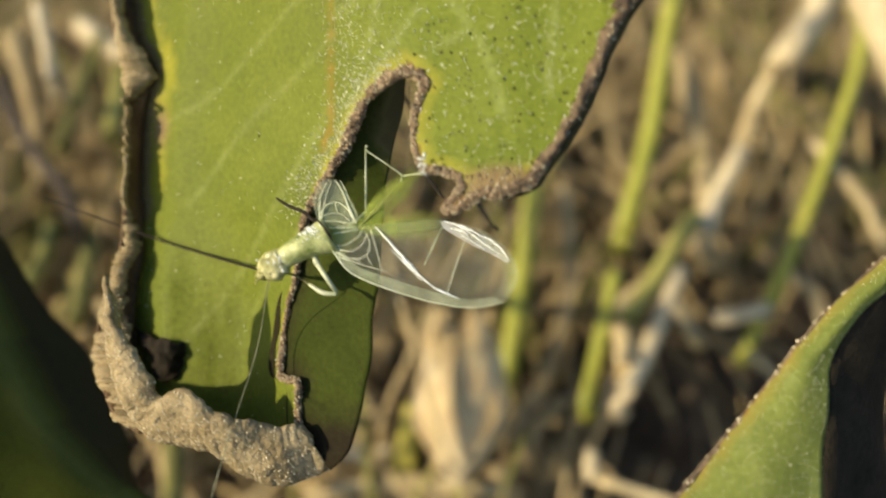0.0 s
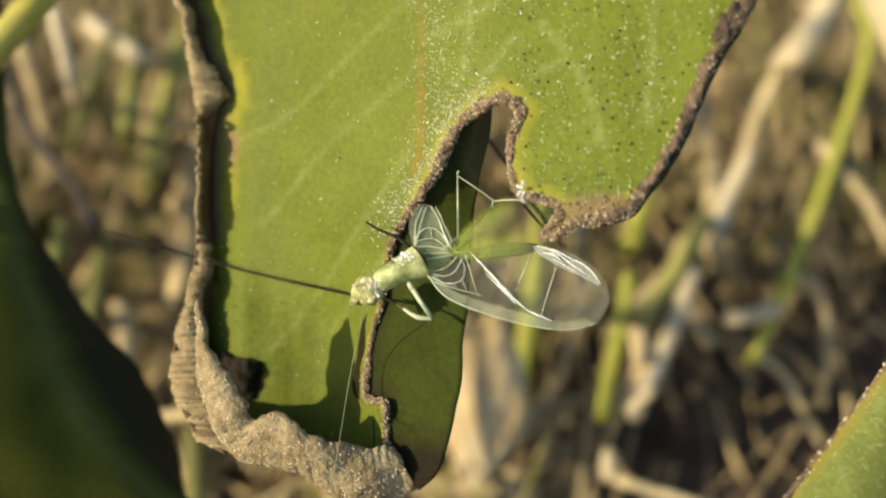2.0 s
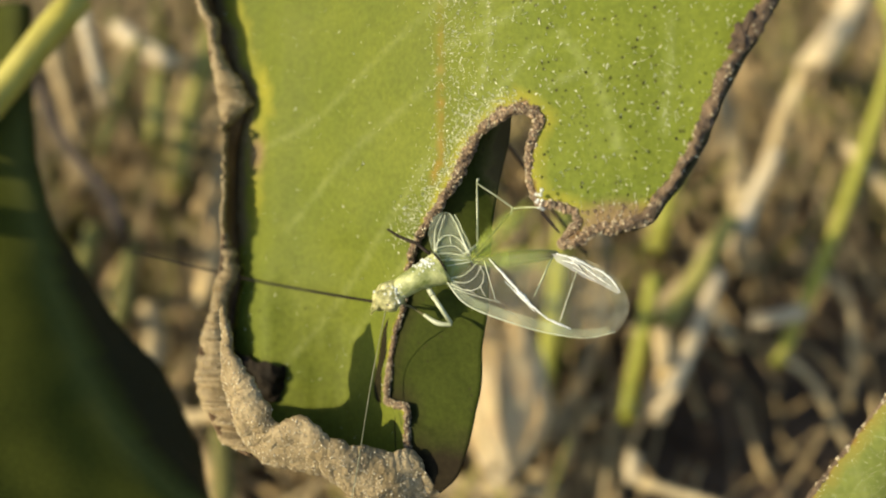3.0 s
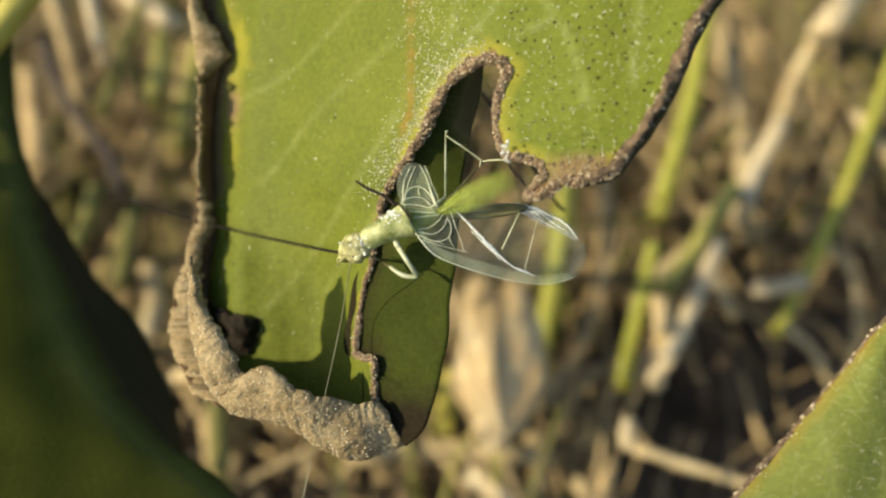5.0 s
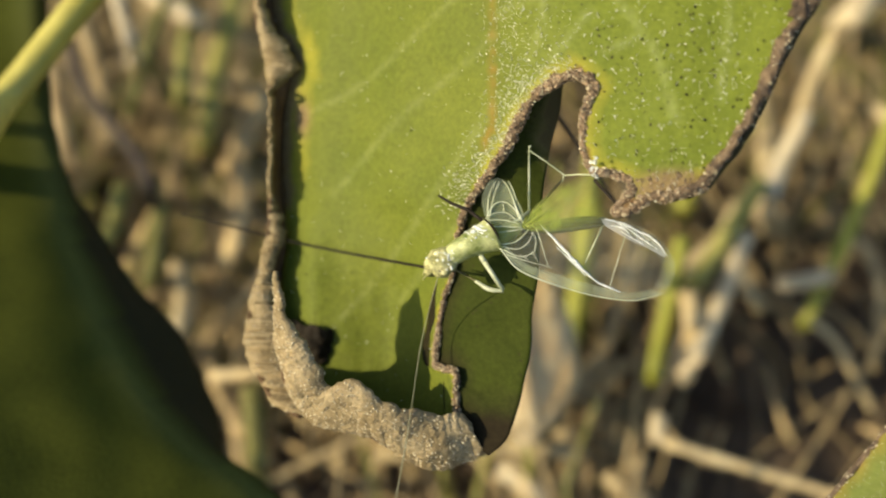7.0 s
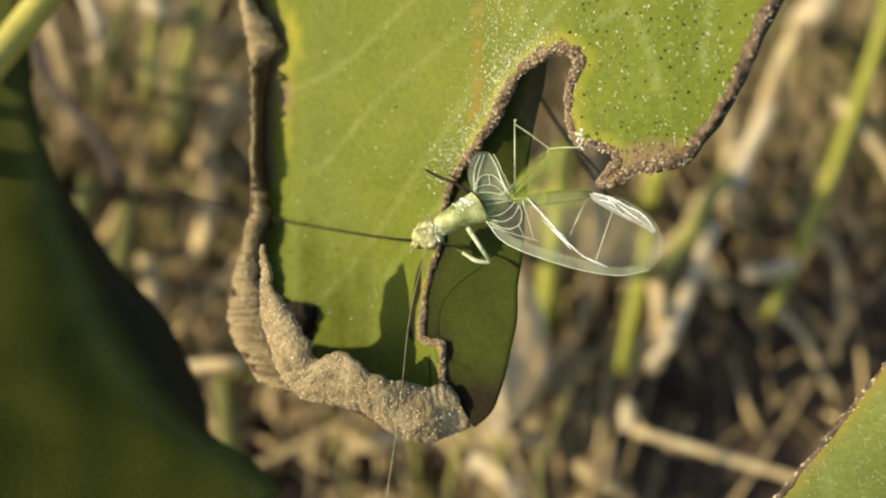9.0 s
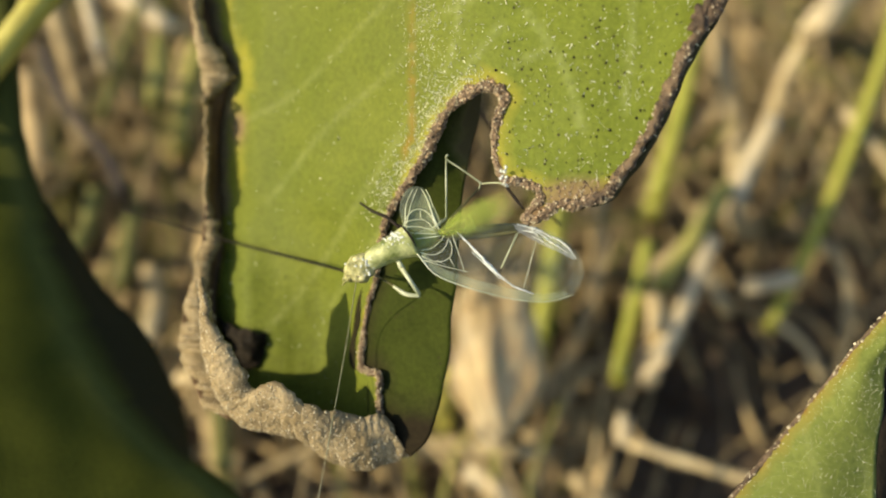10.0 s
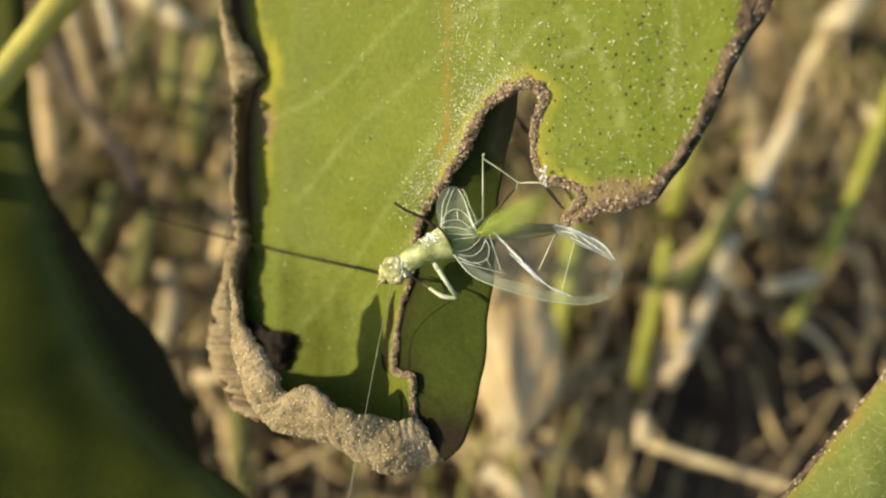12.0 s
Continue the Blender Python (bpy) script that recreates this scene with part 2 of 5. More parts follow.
def tube_data(path, radii, sides=8, lump=0.0, flat=1.0, seed=0.0):
    """Vertices and faces of a closed tube along a path; lump roughens it, flat squeezes it."""
    path = np.array(path, float)
    n = len(path)
    radii = np.interp(np.linspace(0, 1, n), np.linspace(0, 1, len(radii)), radii)
    tang = np.gradient(path, axis=0)
    tang /= np.linalg.norm(tang, axis=1, keepdims=True) + 1e-12
    ref = np.array([0.13, 0.21, 0.97])
    verts, faces = [], []
    for i in range(n):
        a = np.cross(tang[i], ref)
        a /= np.linalg.norm(a) + 1e-12
        b = np.cross(tang[i], a)
        for k in range(sides):
            w = 2 * math.pi * k / sides
            off = math.cos(w) * a + flat * math.sin(w) * b
            r = radii[i]
            if lump:
                q = Vector(path[i] / max(radii[i], 1e-6))
                r *= 1 + lump * (1.1 * noise.noise(q * 0.37 + Vector(off) * 0.9 + Vector((seed, 0, 0))) + 0.9 * noise.noise(q * 1.3 + Vector(off) * 2.1))
            verts.append(path[i] + off * r)
    for i in range(n - 1):
        for k in range(sides):
            k2 = (k + 1) % sides
            faces.append((i * sides + k, i * sides + k2, (i + 1) * sides + k2, (i + 1) * sides + k))
    faces.append(tuple(range(sides - 1, -1, -1)))
    faces.append(tuple((n - 1) * sides + k for k in range(sides)))
    return verts, faces


def tube(name, path, radii, mat, sides=8, lump=0.0, flat=1.0, step=0.0, unit=MM, seed=0.0):
    p = curve_through(path, step) if step else np.array(path, float)
    v, f = tube_data(p, radii, sides, lump, flat, seed)
    return mesh_of(name, np.array(v) * unit, f, mat)


def blob(name, centre, axes, size, mat, rings=10, sides=14, lump=0.0, taper=0.0):
    """An egg-shaped body: axes is a 3 x 3 turn, size its half-lengths in mm; taper narrows the far end."""
    verts, faces = [], []
    axes = np.array(axes, float)
    for i in range(rings + 1):
        a = math.pi * i / rings
        for k in range(sides):
            w = 2 * math.pi * k / sides
            s = 1 - taper * (0.5 - 0.5 * math.cos(a))
            q = np.array([math.cos(a) * size[0], math.sin(a) * math.cos(w) * size[1] * s, math.sin(a) * math.sin(w) * size[2] * s])
            if lump:
                q *= 1 + lump * noise.noise(Vector(q * 2.2))
            verts.append(np.array(centre) + q @ axes)
    for i in range(rings):
        for k in range(sides):
            k2 = (k + 1) % sides
            faces.append((i * sides + k, (i + 1) * sides + k, (i + 1) * sides + k2, i * sides + k2))
    return mesh_of(name, np.array(verts) * MM, faces, mat)


def along(a, b, up=(0, 0, 1)):
    """Axes whose first one runs from a to b."""
    x = np.array(b, float) - a
    x /= np.linalg.norm(x)
    z = np.cross(x, np.cross(up, x))
    z /= np.linalg.norm(z)
    return np.stack([x, np.cross(z, x), z])


def scatter_points(verts, faces, count, rng, weight=None):
    """Random places on a mesh of triangles and quads, with their normals."""
    v = np.array(verts, float)
    tri = np.array([t for f in faces for t in ([f[:3]] if len(f) == 3 else [f[:3], (f[0], f[2], f[3])] if len(f) == 4 else [])])
    a, b, c = v[tri[:, 0]], v[tri[:, 1]], v[tri[:, 2]]
    nor = np.cross(b - a, c - a)
    area = np.linalg.norm(nor, axis=1) + 1e-15
    p = area * (weight((a + b + c) / 3) if weight else 1.0)
    pick = rng.choice(len(tri), count, p=p / p.sum())
    u, w = rng.random(count), rng.random(count)
    flip = u + w > 1
    u[flip], w[flip] = 1 - u[flip], 1 - w[flip]
    where = a[pick] + u[:, None] * (b - a)[pick] + w[:, None] * (c - a)[pick]
    return where, nor[pick] / area[pick, None]


def beads(name, where, sizes, mat):
    """Tiny eight-sided beads in one mesh."""
    unit = np.array([(1, 0, 0), (-1, 0, 0), (0, 1, 0), (0, -1, 0), (0, 0, 1), (0, 0, -1)], float)
    fs = np.array([(0, 2, 4), (2, 1, 4), (1, 3, 4), (3, 0, 4), (2, 0, 5), (1, 2, 5), (3, 1, 5), (0, 3, 5)])
    v = (where[:, None] + unit[None] * sizes[:, None, None]).reshape(-1, 3)
    f = (fs[None] + 6 * np.arange(len(where))[:, None, None]).reshape(-1, 3)
    return mesh_of(name, v * MM, f.tolist(), mat)


def spikes(name, where, ways, lengths, width, mat):
    """Tiny three-sided hairs in one mesh."""
    rng = np.random.default_rng(5)
    a = np.cross(ways, rng.normal(size=ways.shape))
    a /= np.linalg.norm(a, axis=1, keepdims=True)
    b = np.cross(ways, a)
    v = np.stack([where + a * width, where + (-0.5 * a + 0.87 * b) * width, where + (-0.5 * a - 0.87 * b) * width, where + ways * lengths[:, None]], 1)
    f = (np.array([(0, 1, 3), (1, 2, 3), (2, 0, 3)])[None] + 4 * np.arange(len(where))[:, None, None]).reshape(-1, 3)
    return mesh_of(name, v.reshape(-1, 3) * MM, f.tolist(), mat, False)


def attributes(me, **values):
    for k, v in values.items():
        me.attributes.new(k, "FLOAT", "POINT").data.foreach_set("value", np.asarray(v, np.float32))


def nearest(points, line):
    """The distance of each point to the nearest of a line's samples."""
    return np.array([np.sqrt(((line - p) ** 2).sum(1).min()) for p in points])


def sheet(outline, depth, spacing, rng):
    """A flat outline, filled with small triangles and raised to depth(x, y), all in mm."""
    from mathutils.geometry import delaunay_2d_cdt
    ring = [Vector(p) for p in outline]
    lo, hi = outline.min(0), outline.max(0)
    xs, ys = np.arange(lo[0], hi[0], spacing), np.arange(lo[1], hi[1], spacing)
    grid = np.array([(x + rng.uniform(-0.3, 0.3) * spacing, y + rng.uniform(-0.3, 0.3) * spacing) for x in xs for y in ys])
    grid = grid[nearest(grid, outline) > spacing * 0.6]
    pts = ring + [Vector(p) for p in grid]
    vs, _, fs, *_ = delaunay_2d_cdt(pts, [], [list(range(len(ring)))], 1, 1e-5)
    flat = np.array([(v.x, v.y) for v in vs])
    used = sorted({i for f in fs for i in f})
    again = {i: k for k, i in enumerate(used)}
    flat = flat[used]
    faces = [tuple(again[i] for i in f) for f in fs]
    return np.c_[flat, [depth(x, y) for x, y in flat]], faces


def loft(lines, count, across=1):
    """A sheet drawn over several lines: each is resampled to count points; across adds rows between neighbours."""
    rs = [curve_through(p, -count) for p in lines]
    if across > 1:
        rs = [c for c in np.swapaxes(np.array([curve_through(np.array(rs)[:, i], -((len(rs) - 1) * across + 1)) for i in range(count)]), 0, 1)]
    v = np.concatenate(rs)
    f = [(a * count + i, (a + 1) * count + i, (a + 1) * count + i + 1, a * count + i + 1) for a in range(len(rs) - 1) for i in range(count - 1)]
    return v, f


def spline(points, per):
    """A smooth curve with the same number of samples between each two control points."""
    p = np.array(points, float)
    q = np.vstack([2 * p[0] - p[1], p, 2 * p[-1] - p[-2]])
    out = []
    for k in range(1, len(q) - 2):
        a, b, c, d = q[k - 1 : k + 3]
        for u in np.linspace(0, 1, per, endpoint=False):
            out.append(0.5 * (2 * b + (c - a) * u + (2 * a - 5 * b + 4 * c - d) * u**2 + (3 * b - a - 3 * c + d) * u**3))
    return np.array(out + [p[-1]])


def net(rows):
    """Faces between lines that have the same number of points."""
    n = len(rows[0])
    f = [(a * n + k, (a + 1) * n + k, (a + 1) * n + k + 1, a * n + k + 1) for a in range(len(rows) - 1) for k in range(n - 1)]
    return np.concatenate(rows), f


def roughened(v, size, amount):
    """Points pushed about by a smooth noise, in mm."""
    return np.array([p + amount * np.array(noise.noise_vector(Vector(p) / size)) for p in v])


def solid(ob, thick):
    s = ob.modifiers.new("thickness", "SOLIDIFY")
    s.thickness, s.offset = thick, 0
    return ob


# ---------------------------------------------------------------- ground
def ground():
    xs = np.sort(np.r_[np.linspace(-0.3, 0.3, 90), [-400, -60, -10, -2, -0.8, 0.8, 2, 10, 60, 400]])
    ys = np.sort(np.r_[np.linspace(-0.15, 0.5, 100), [-400, -60, -10, -2, -0.6, 1, 2, 10, 60, 400]])
    v = [(x, y, (0.006 * noise.noise(Vector((x * 22, y * 22, 0))) + 0.003 * noise.noise(Vector((x * 90, y * 90, 3)))) if abs(x) < 0.31 and -0.16 < y < 0.51 else 0.0) for y in ys for x in xs]
    n = len(xs)
    f = [(j * n + i, j * n + i + 1, (j + 1) * n + i + 1, (j + 1) * n + i) for j in range(len(ys) - 1) for i in range(n - 1)]
    tagged(new("ground", mesh_of("ground", v, f, SOIL)), "dark crumbly garden soil strewn with dry straw", "ground", kind="structure")


ground()

# ---------------------------------------------------------------- the plant with the chewed leaf
LEAF_PLACE = pose(0, 0, 0.132, 42, 0, 0)
FOOT = Vector((0.04, 0.33, 0.0))
plant = thing("leafy_plant", Matrix.Translation(FOOT), "broad-leaved hairy plant with a chewed, curling green leaf", "plant")
TO_PLANT = Matrix.Translation(-FOOT) @ LEAF_PLACE


def plant_part(name, me, label="", parent=None, kind=""):
    ob = part(name, me, parent or plant, label, kind)
    if parent is None:
        ob.matrix_basis = TO_PLANT
    return ob


LEFT_SIDE = [(-21.6, 34.5), (-19.3, 22.6), (-18.6, 19.8), (-17.8, 18.4), (-17.5, 17), (-16.9, 15.1), (-16, 13.6), (-15.4, 12.2), (-16, 10.6), (-16.4, 8.1), (-16.5, 5.7), (-16.5, 3.4), (-16.3, 1), (-16, -1), (-15.8, -3), (-16.2, -6), (-16, -9.8), (-14.5, -12.8), (-12, -15.7), (-9.6, -16.6), (-5, -17.2), (-1.3, -15.9)]
TORN_EDGE = [(-1.26, -15.3), (-1.37, -12.96), (-1.47, -11.84), (-2.89, -11.54), (-2.69, -8.8), (-2.18, -6.15), (-1.67, -4.63), (-1.37, -2.5), (-0.96, -0.57), (-0.25, 0.86), (0.77, 2.27), (1.99, 4.09), (3.0, 6.2), (4.11, 7.7), (5.32, 8.44), (6.43, 8.63)]
LOBE_EDGE = [(7.25, 8.38), (7.56, 7.62), (7.15, 6.41), (6.95, 4.49), (7.2, 3.2), (7.6, 2.3), (8.7, 2.12), (9.7, 1.75), (10.0, 1.15), (9.6, 0.45), (8.95, -0.35), (9.4, -0.4), (10.35, 0.08), (11.1, 0.62), (12.16, 0.62), (14.05, 1.22)]
RIGHT_SIDE = [(15.04, 2.43), (16.2, 4.0), (17.54, 6.55), (18.4, 8.71), (19.6, 11.29), (20.9, 13.35), (22.47, 17.18), (23.69, 25.15)]
PROFILE_X = [-30, -20, -11, -8.6, -4, 0, 4.3, 9, 13, 16, 20, 30]
PROFILE_Z = [-24, -18.0, -12.8, -10.9, -6.6, -3.2, 0.3, 2.2, 3.3, 4.1, 5.0, 7]


def blade_depth(x, y):
    z = np.mean([np.interp(x + d, PROFILE_X, PROFILE_Z) for d in (-1.2, -0.6, 0, 0.6, 1.2)])
    low = np.clip((1 - y) / 7, 0, 1)
    z += low * (1.5 * np.clip((-9 - x) / 4, 0, 1) - 2.2 * math.exp(-(((x + 6) / 2.6) ** 2)))
    z += 0.4 * math.exp(-(((x + 12.8 - 0.05 * y) / 1.6) ** 2))
    return z + 0.35 * noise.noise(Vector((x * 0.22, y * 0.22, 7))) + 0.08 * noise.noise(Vector((x * 0.9, y * 0.9, 2)))


def raise_line(points):
    return [(x, y, blade_depth(x, y)) for x, y in points]


def chewed_leaf():
    rng = np.random.default_rng(3)
    line = curve_through(LEFT_SIDE + TORN_EDGE + LOBE_EDGE + RIGHT_SIDE, 0.22)
    rag = np.array([noise.noise_vector(Vector((x * 1.6, y * 1.6, 1))) for x, y in line])[:, :2] * 0.22
    line = line + rag
    v, f = sheet(line, blade_depth, 0.42, rng)
    flat = v[:, :2]
    margin = line[line[:, 1] < 30]
    edge = nearest(flat, margin)
    edge = edge + 1.6 * np.clip((3 - flat[:, 1]) / 3, 0, 1) * np.clip((3 - flat[:, 0]) / 2, 0, 1) * np.clip((edge - 0.25) / 0.3, 0, 1)
    edge = edge * (1 + 0.7 * np.clip((5.5 - flat[:, 0]) / 2, 0, 1) * np.clip((flat[:, 0] + 11) / 3, 0, 1) + 0.45 * np.clip((flat[:, 0] - 6) / 1, 0, 1)) + 2.6 * np.clip((flat[:, 0] - 13) / 2, 0, 1) * np.clip((flat[:, 1] - 2.2) / 2, 0, 1)
    veins = [
        [(1, 11.9), (-1.6, 9.8), (-5.9, 6.9), (-11.6, 1.3)], [(1.1, 7.1), (-3, 1.1), (-8, -5.6), (-11.7, -9.8)], [(0.8, 2.2), (-1.1, -1), (-5.9, -7.3)],
        [(7.2, 12.7), (5.3, 10.2), (3.8, 8)], [(15.7, 13.9), (15.6, 10.1), (15.3, 6.7)], [(10.5, 10.9), (8.3, 10)], [(1.4, 16.6), (3.8, 20), (6.8, 24.7)],
        [(1.4, 13.4), (6.8, 15.8), (12.2, 22.4)], [(1, 17), (-4, 13.5), (-9, 10), (-14, 8)], [(9, 13.5), (11.5, 9.5), (12.6, 5.5)], [(4.2, 17), (4.4, 13), (3.6, 10)],
    ]
    near = np.min([nearest(flat, curve_through(q, 0.2)) for q in veins], axis=0)
    mid = nearest(flat, curve_through([(1, 34), (1, 18.2), (1, 14.3), (1.1, 10.3), (1.1, 6.3), (0.4, 3.9)], 0.2))
    vein = np.exp(-((near / 0.22) ** 2)) * (0.6 + 0.4 * np.array([noise.noise(Vector((x, y, 5))) for x, y in flat])) * np.where(flat[:, 0] < 1, 0.32, 0.45)
    midrib = np.exp(-((mid / 0.17) ** 2)) * np.clip(0.75 + 0.9 * np.array([noise.noise(Vector((x * 0.5, y * 1.1, 15))) for x, y in flat]), 0.15, 1)
    dry = np.clip(2.2 * np.exp(-(((flat[:, 0] - 12.4) / 2.3) ** 2 + ((flat[:, 1] - 1.1) / 1.15) ** 2)) - 0.3, 0, 1)
    dry = np.maximum(dry, np.clip(1.3 * np.exp(-(((flat[:, 0] - 8.8) / 0.8) ** 2 + ((flat[:, 1] + 0.1) / 0.9) ** 2)), 0, 1))
    dry = np.maximum(dry, np.clip(1.6 * np.exp(-(((flat[:, 0] + 14.5) / 0.65) ** 2 + ((flat[:, 1] - 7.7) / 1.3) ** 2)), 0, 1))
    dry = np.maximum(dry, np.clip((0.85 + 0.5 * np.array([noise.noise(Vector((0, y * 0.8, 9))) for y in flat[:, 1]]) + 0.35 - nearest(flat, curve_through(LEFT_SIDE[1:13], 0.2))) / 0.4, 0, 1))
    edge = np.where((flat[:, 0] < -9) & (flat[:, 1] > -3), np.maximum(0.7, edge - 1.2), edge)
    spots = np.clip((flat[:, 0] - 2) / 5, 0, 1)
    v[:, 2] += 0.12 * midrib + 0.10 * vein
    v0 = v.copy()
    me = mesh_of("leaf", v * MM, f, LEAF)
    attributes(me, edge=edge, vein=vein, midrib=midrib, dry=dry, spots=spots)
    leaf = solid(plant_part("leaf", me, "chewed yellowing green leaf blade with a torn notch"), 0.00025)

    # the dead side that curls up out of the blade, and its dried ragged rim
    outer = [(-21.27, 29.31, -13.85), (-19.82, 22.58, -13.85), (-19.27, 19.77, -13.85), (-18.56, 18.37, -13.85), (-18.37, 16.96, -13.85), (-18.07, 15.06, -13.85), (-17.77, 13.66, -13.75), (-17.47, 12.35, -13.75), (-17.26, 11.25, -13.75), (-17.06, 9.64, -13.75), (-16.96, 8.03, -13.75), (-16.96, 5.73, -13.65), (-16.96, 3.32, -13.55), (-16.96, 1.01, -13.35), (-16.96, -0.09, -13.15), (-17.06, -2.2, -12.74), (-17.33, -4.31, -12.21), (-17.8, -6.3, -11.8), (-18.2, -8.1, -11.6), (-18.4, -9.9, -11.6), (-18.1, -11.6, -11.2), (-17.4, -12.9, -10.4), (-16.4, -14.0, -9.3), (-15.5, -14.9, -8.2), (-13.2, -15.8, -7.0)]
    inner = [(-20.92, 29.41, -14.15), (-19.27, 22.68, -14.15), (-18.66, 19.87, -14.15), (-17.77, 18.47, -14.15), (-17.67, 17.06, -14.15), (-17.06, 15.16, -14.15), (-15.96, 13.76, -14.05), (-15.01, 12.14, -13.95), (-15.26, 11.35, -14.05), (-16.46, 9.74, -14.25), (-16.66, 8.13, -14.25), (-16.66, 5.73, -14.15), (-16.66, 3.42, -14.05), (-16.56, 1.01, -13.75), (-16.26, -0.09, -13.45), (-15.76, -2.2, -12.84), (-16.32, -4.31, -12.3), (-16.4, -6.3, -11.8), (-16.1, -8.1, -11.4), (-15.7, -9.8, -11.2), (-15.3, -11.6, -10.8), (-14.5, -12.8, -10.0), (-13.7, -14.0, -9.0), (-12.9, -14.9, -8.0), (-12.0, -15.7, -6.8)]
    wall_line = raise_line(LEFT_SIDE[:19])
    v, f = loft([wall_line, 0.5 * (curve_through(wall_line, -60) + curve_through(outer, -60)) + np.array([0.1, 0, -0.3]), outer], 150, 6)
    me = mesh_of("side_wall", roughened(v, 2.5, 0.15) * MM, f, DEAD)
    solid(plant_part("side_wall", me, "dead brown curled side of the leaf", leaf), 0.0002)
    o, i = spline(outer, 16), spline(inner, 16)
    rag = np.array([noise.noise(Vector((0.3, q[1] * 0.8, 2))) + 0.8 * noise.noise(Vector((2.3, q[1] * 2.3, 5))) + 0.9 * noise.noise(Vector((5.3, q[1] * 4.1, 5))) + 0.6 * noise.noise(Vector((7.3, q[1] * 9.0, 5))) for q in i])
    thin = np.clip((11.0 - i[:, 1:2]) / 0.8, 0, 1) * np.clip((i[:, 1:2] + 0.5) / 1.5, 0, 1)
    i = i + np.c_[0.30 * rag + 0.05, 0.15 * rag, 0 * rag] * np.clip((20 - i[:, 1:2]) / 8, 0.3, 1) * (1 - 0.8 * thin) + 0.55 * thin * (o - i)
    o = o + np.c_[0.10 * rag[::-1], 0 * rag, 0 * rag]
    teeth = 2.4 * np.array([0.30 * noise.noise(Vector((1.3, q[1] * 0.9, 6))) + 0.30 * noise.noise(Vector((3.3, q[1] * 2.2, 6))) + 0.22 * noise.noise(Vector((6.3, q[1] * 5.5, 6))) for q in o]) * np.clip((14 - o[:, 1]) / 3, 0.2, 1)
    teeth = teeth + 0.35 * thin[:, 0]
    o[:, 2] += teeth
    i[:, 2] += teeth
    up = np.array([0, 0, 1]) * np.clip(np.linalg.norm(o - i, axis=1, keepdims=True), 0.3, 1.5)
    ribbon = [o - 0.5 * up, o, 0.75 * o + 0.25 * i + 0.22 * up, 0.5 * (o + i) + 0.28 * up, 0.25 * o + 0.75 * i + 0.16 * up, i, i + np.array([-0.15, 0, -0.35])]
    rv, rf = net(ribbon)
    rv = roughened(roughened(rv, 1.0, 0.10), 0.35, 0.06)
    solid(plant_part("dried_rim", mesh_of("dried_rim", rv * MM, rf, TAN), "thin dried tan rim of the leaf", leaf), 0.00025)

    # the tongue of dead margin that has come loose from the rim and lies over it
    seam = [(-14.1, -4.69, -2.0), (-14.2, -6.32, -3.0), (-14.33, -7.93, -3.2), (-14.26, -9.52, -3.2), (-13.96, -11.07, -2.9), (-13.46, -12.45, -2.9), (-12.87, -14.16, -3.7), (-11.82, -15.39, -3.9), (-9.37, -16.15, -3.7), (-7.12, -16.55, -3.5), (-6.05, -17.22, -3.64), (-4.95, -18.07, -3.88), (-3.37, -18.69, -4.12), (-1.98, -18.76, -4.46), (-0.37, -18.38, -4.9), (0.9, -17.7, -4.9)]
    lip = [(-13.95, -4.56, -1.7), (-13.6, -6.04, -1.3), (-13.35, -7.47, -1.2), (-12.25, -8.81, -1.2), (-11.64, -10.02, -1.3), (-11.04, -11.37, -1.5), (-10.18, -12.79, -1.7), (-9.29, -12.61, -1.3), (-8.63, -12.27, -1.1), (-7.56, -12.62, -0.9), (-6.25, -13.45, -1.24), (-5.06, -14.03, -1.68), (-3.81, -14.25, -2.12), (-2.47, -14.78, -2.66), (-1.24, -14.83, -3.2), (-0.3, -15.6, -3.6)]
    o, i = spline(seam, 20), spline(lip, 20)
    rag = np.array([noise.noise(Vector((q[0] * 1.1, q[1] * 1.1, 4))) + 0.7 * noise.noise(Vector((q[0] * 2.9, q[1] * 2.9, 8))) for q in i])[:, None]
    i = i + rag * 0.15 * np.array([1, 1, 0])
    o = o + rag[::-1] * 0.12 * np.array([0.5, 1, 0])
    wide = np.linalg.norm(o - i, axis=1, keepdims=True)
    up = np.array([0, 0, 1]) * np.minimum(wide, 3.0)
    u = np.linspace(0, 1, len(o))[:, None]
    deep = 1.0 * np.clip((u - 0.03) / 0.05, 0, 1) * np.clip((0.45 - u) / 0.15, 0, 1) * np.array([0.0, 0, 1])
    rows = [o - 0.30 * up - deep, o - 0.04 * up - 0.3 * deep, 0.85 * o + 0.15 * i + 0.10 * up, 0.68 * o + 0.32 * i + 0.20 * up, 0.5 * (o + i) + 0.17 * up, 0.32 * o + 0.68 * i + 0.20 * up, 0.15 * o + 0.85 * i + 0.12 * up, i, i + np.array([0, 0, -0.12]) * np.minimum(wide, 2) - 0.06 * (i - o)]
    fine = np.array([curve_through(np.array(rows)[:, k], -25) for k in range(len(o))])
    v, f = net([fine[:, k] for k in range(25)])
    size = np.tile(np.clip(wide[:, 0], 0.1, 2.5), 25)[:, None]
    v = v + (roughened(v, 2.4, 1.0) - v) * 0.14 * size + (roughened(v, 0.9, 1.0) - v) * 0.045 * size + (roughened(v, 0.35, 1.0) - v) * 0.03 * (0.4 + size)
    solid(plant_part("dried_tongue", mesh_of("dried_tongue", v * MM, f, TAN), "loose dried tan tongue of the leaf margin covered in pale beads", leaf), 0.0003)
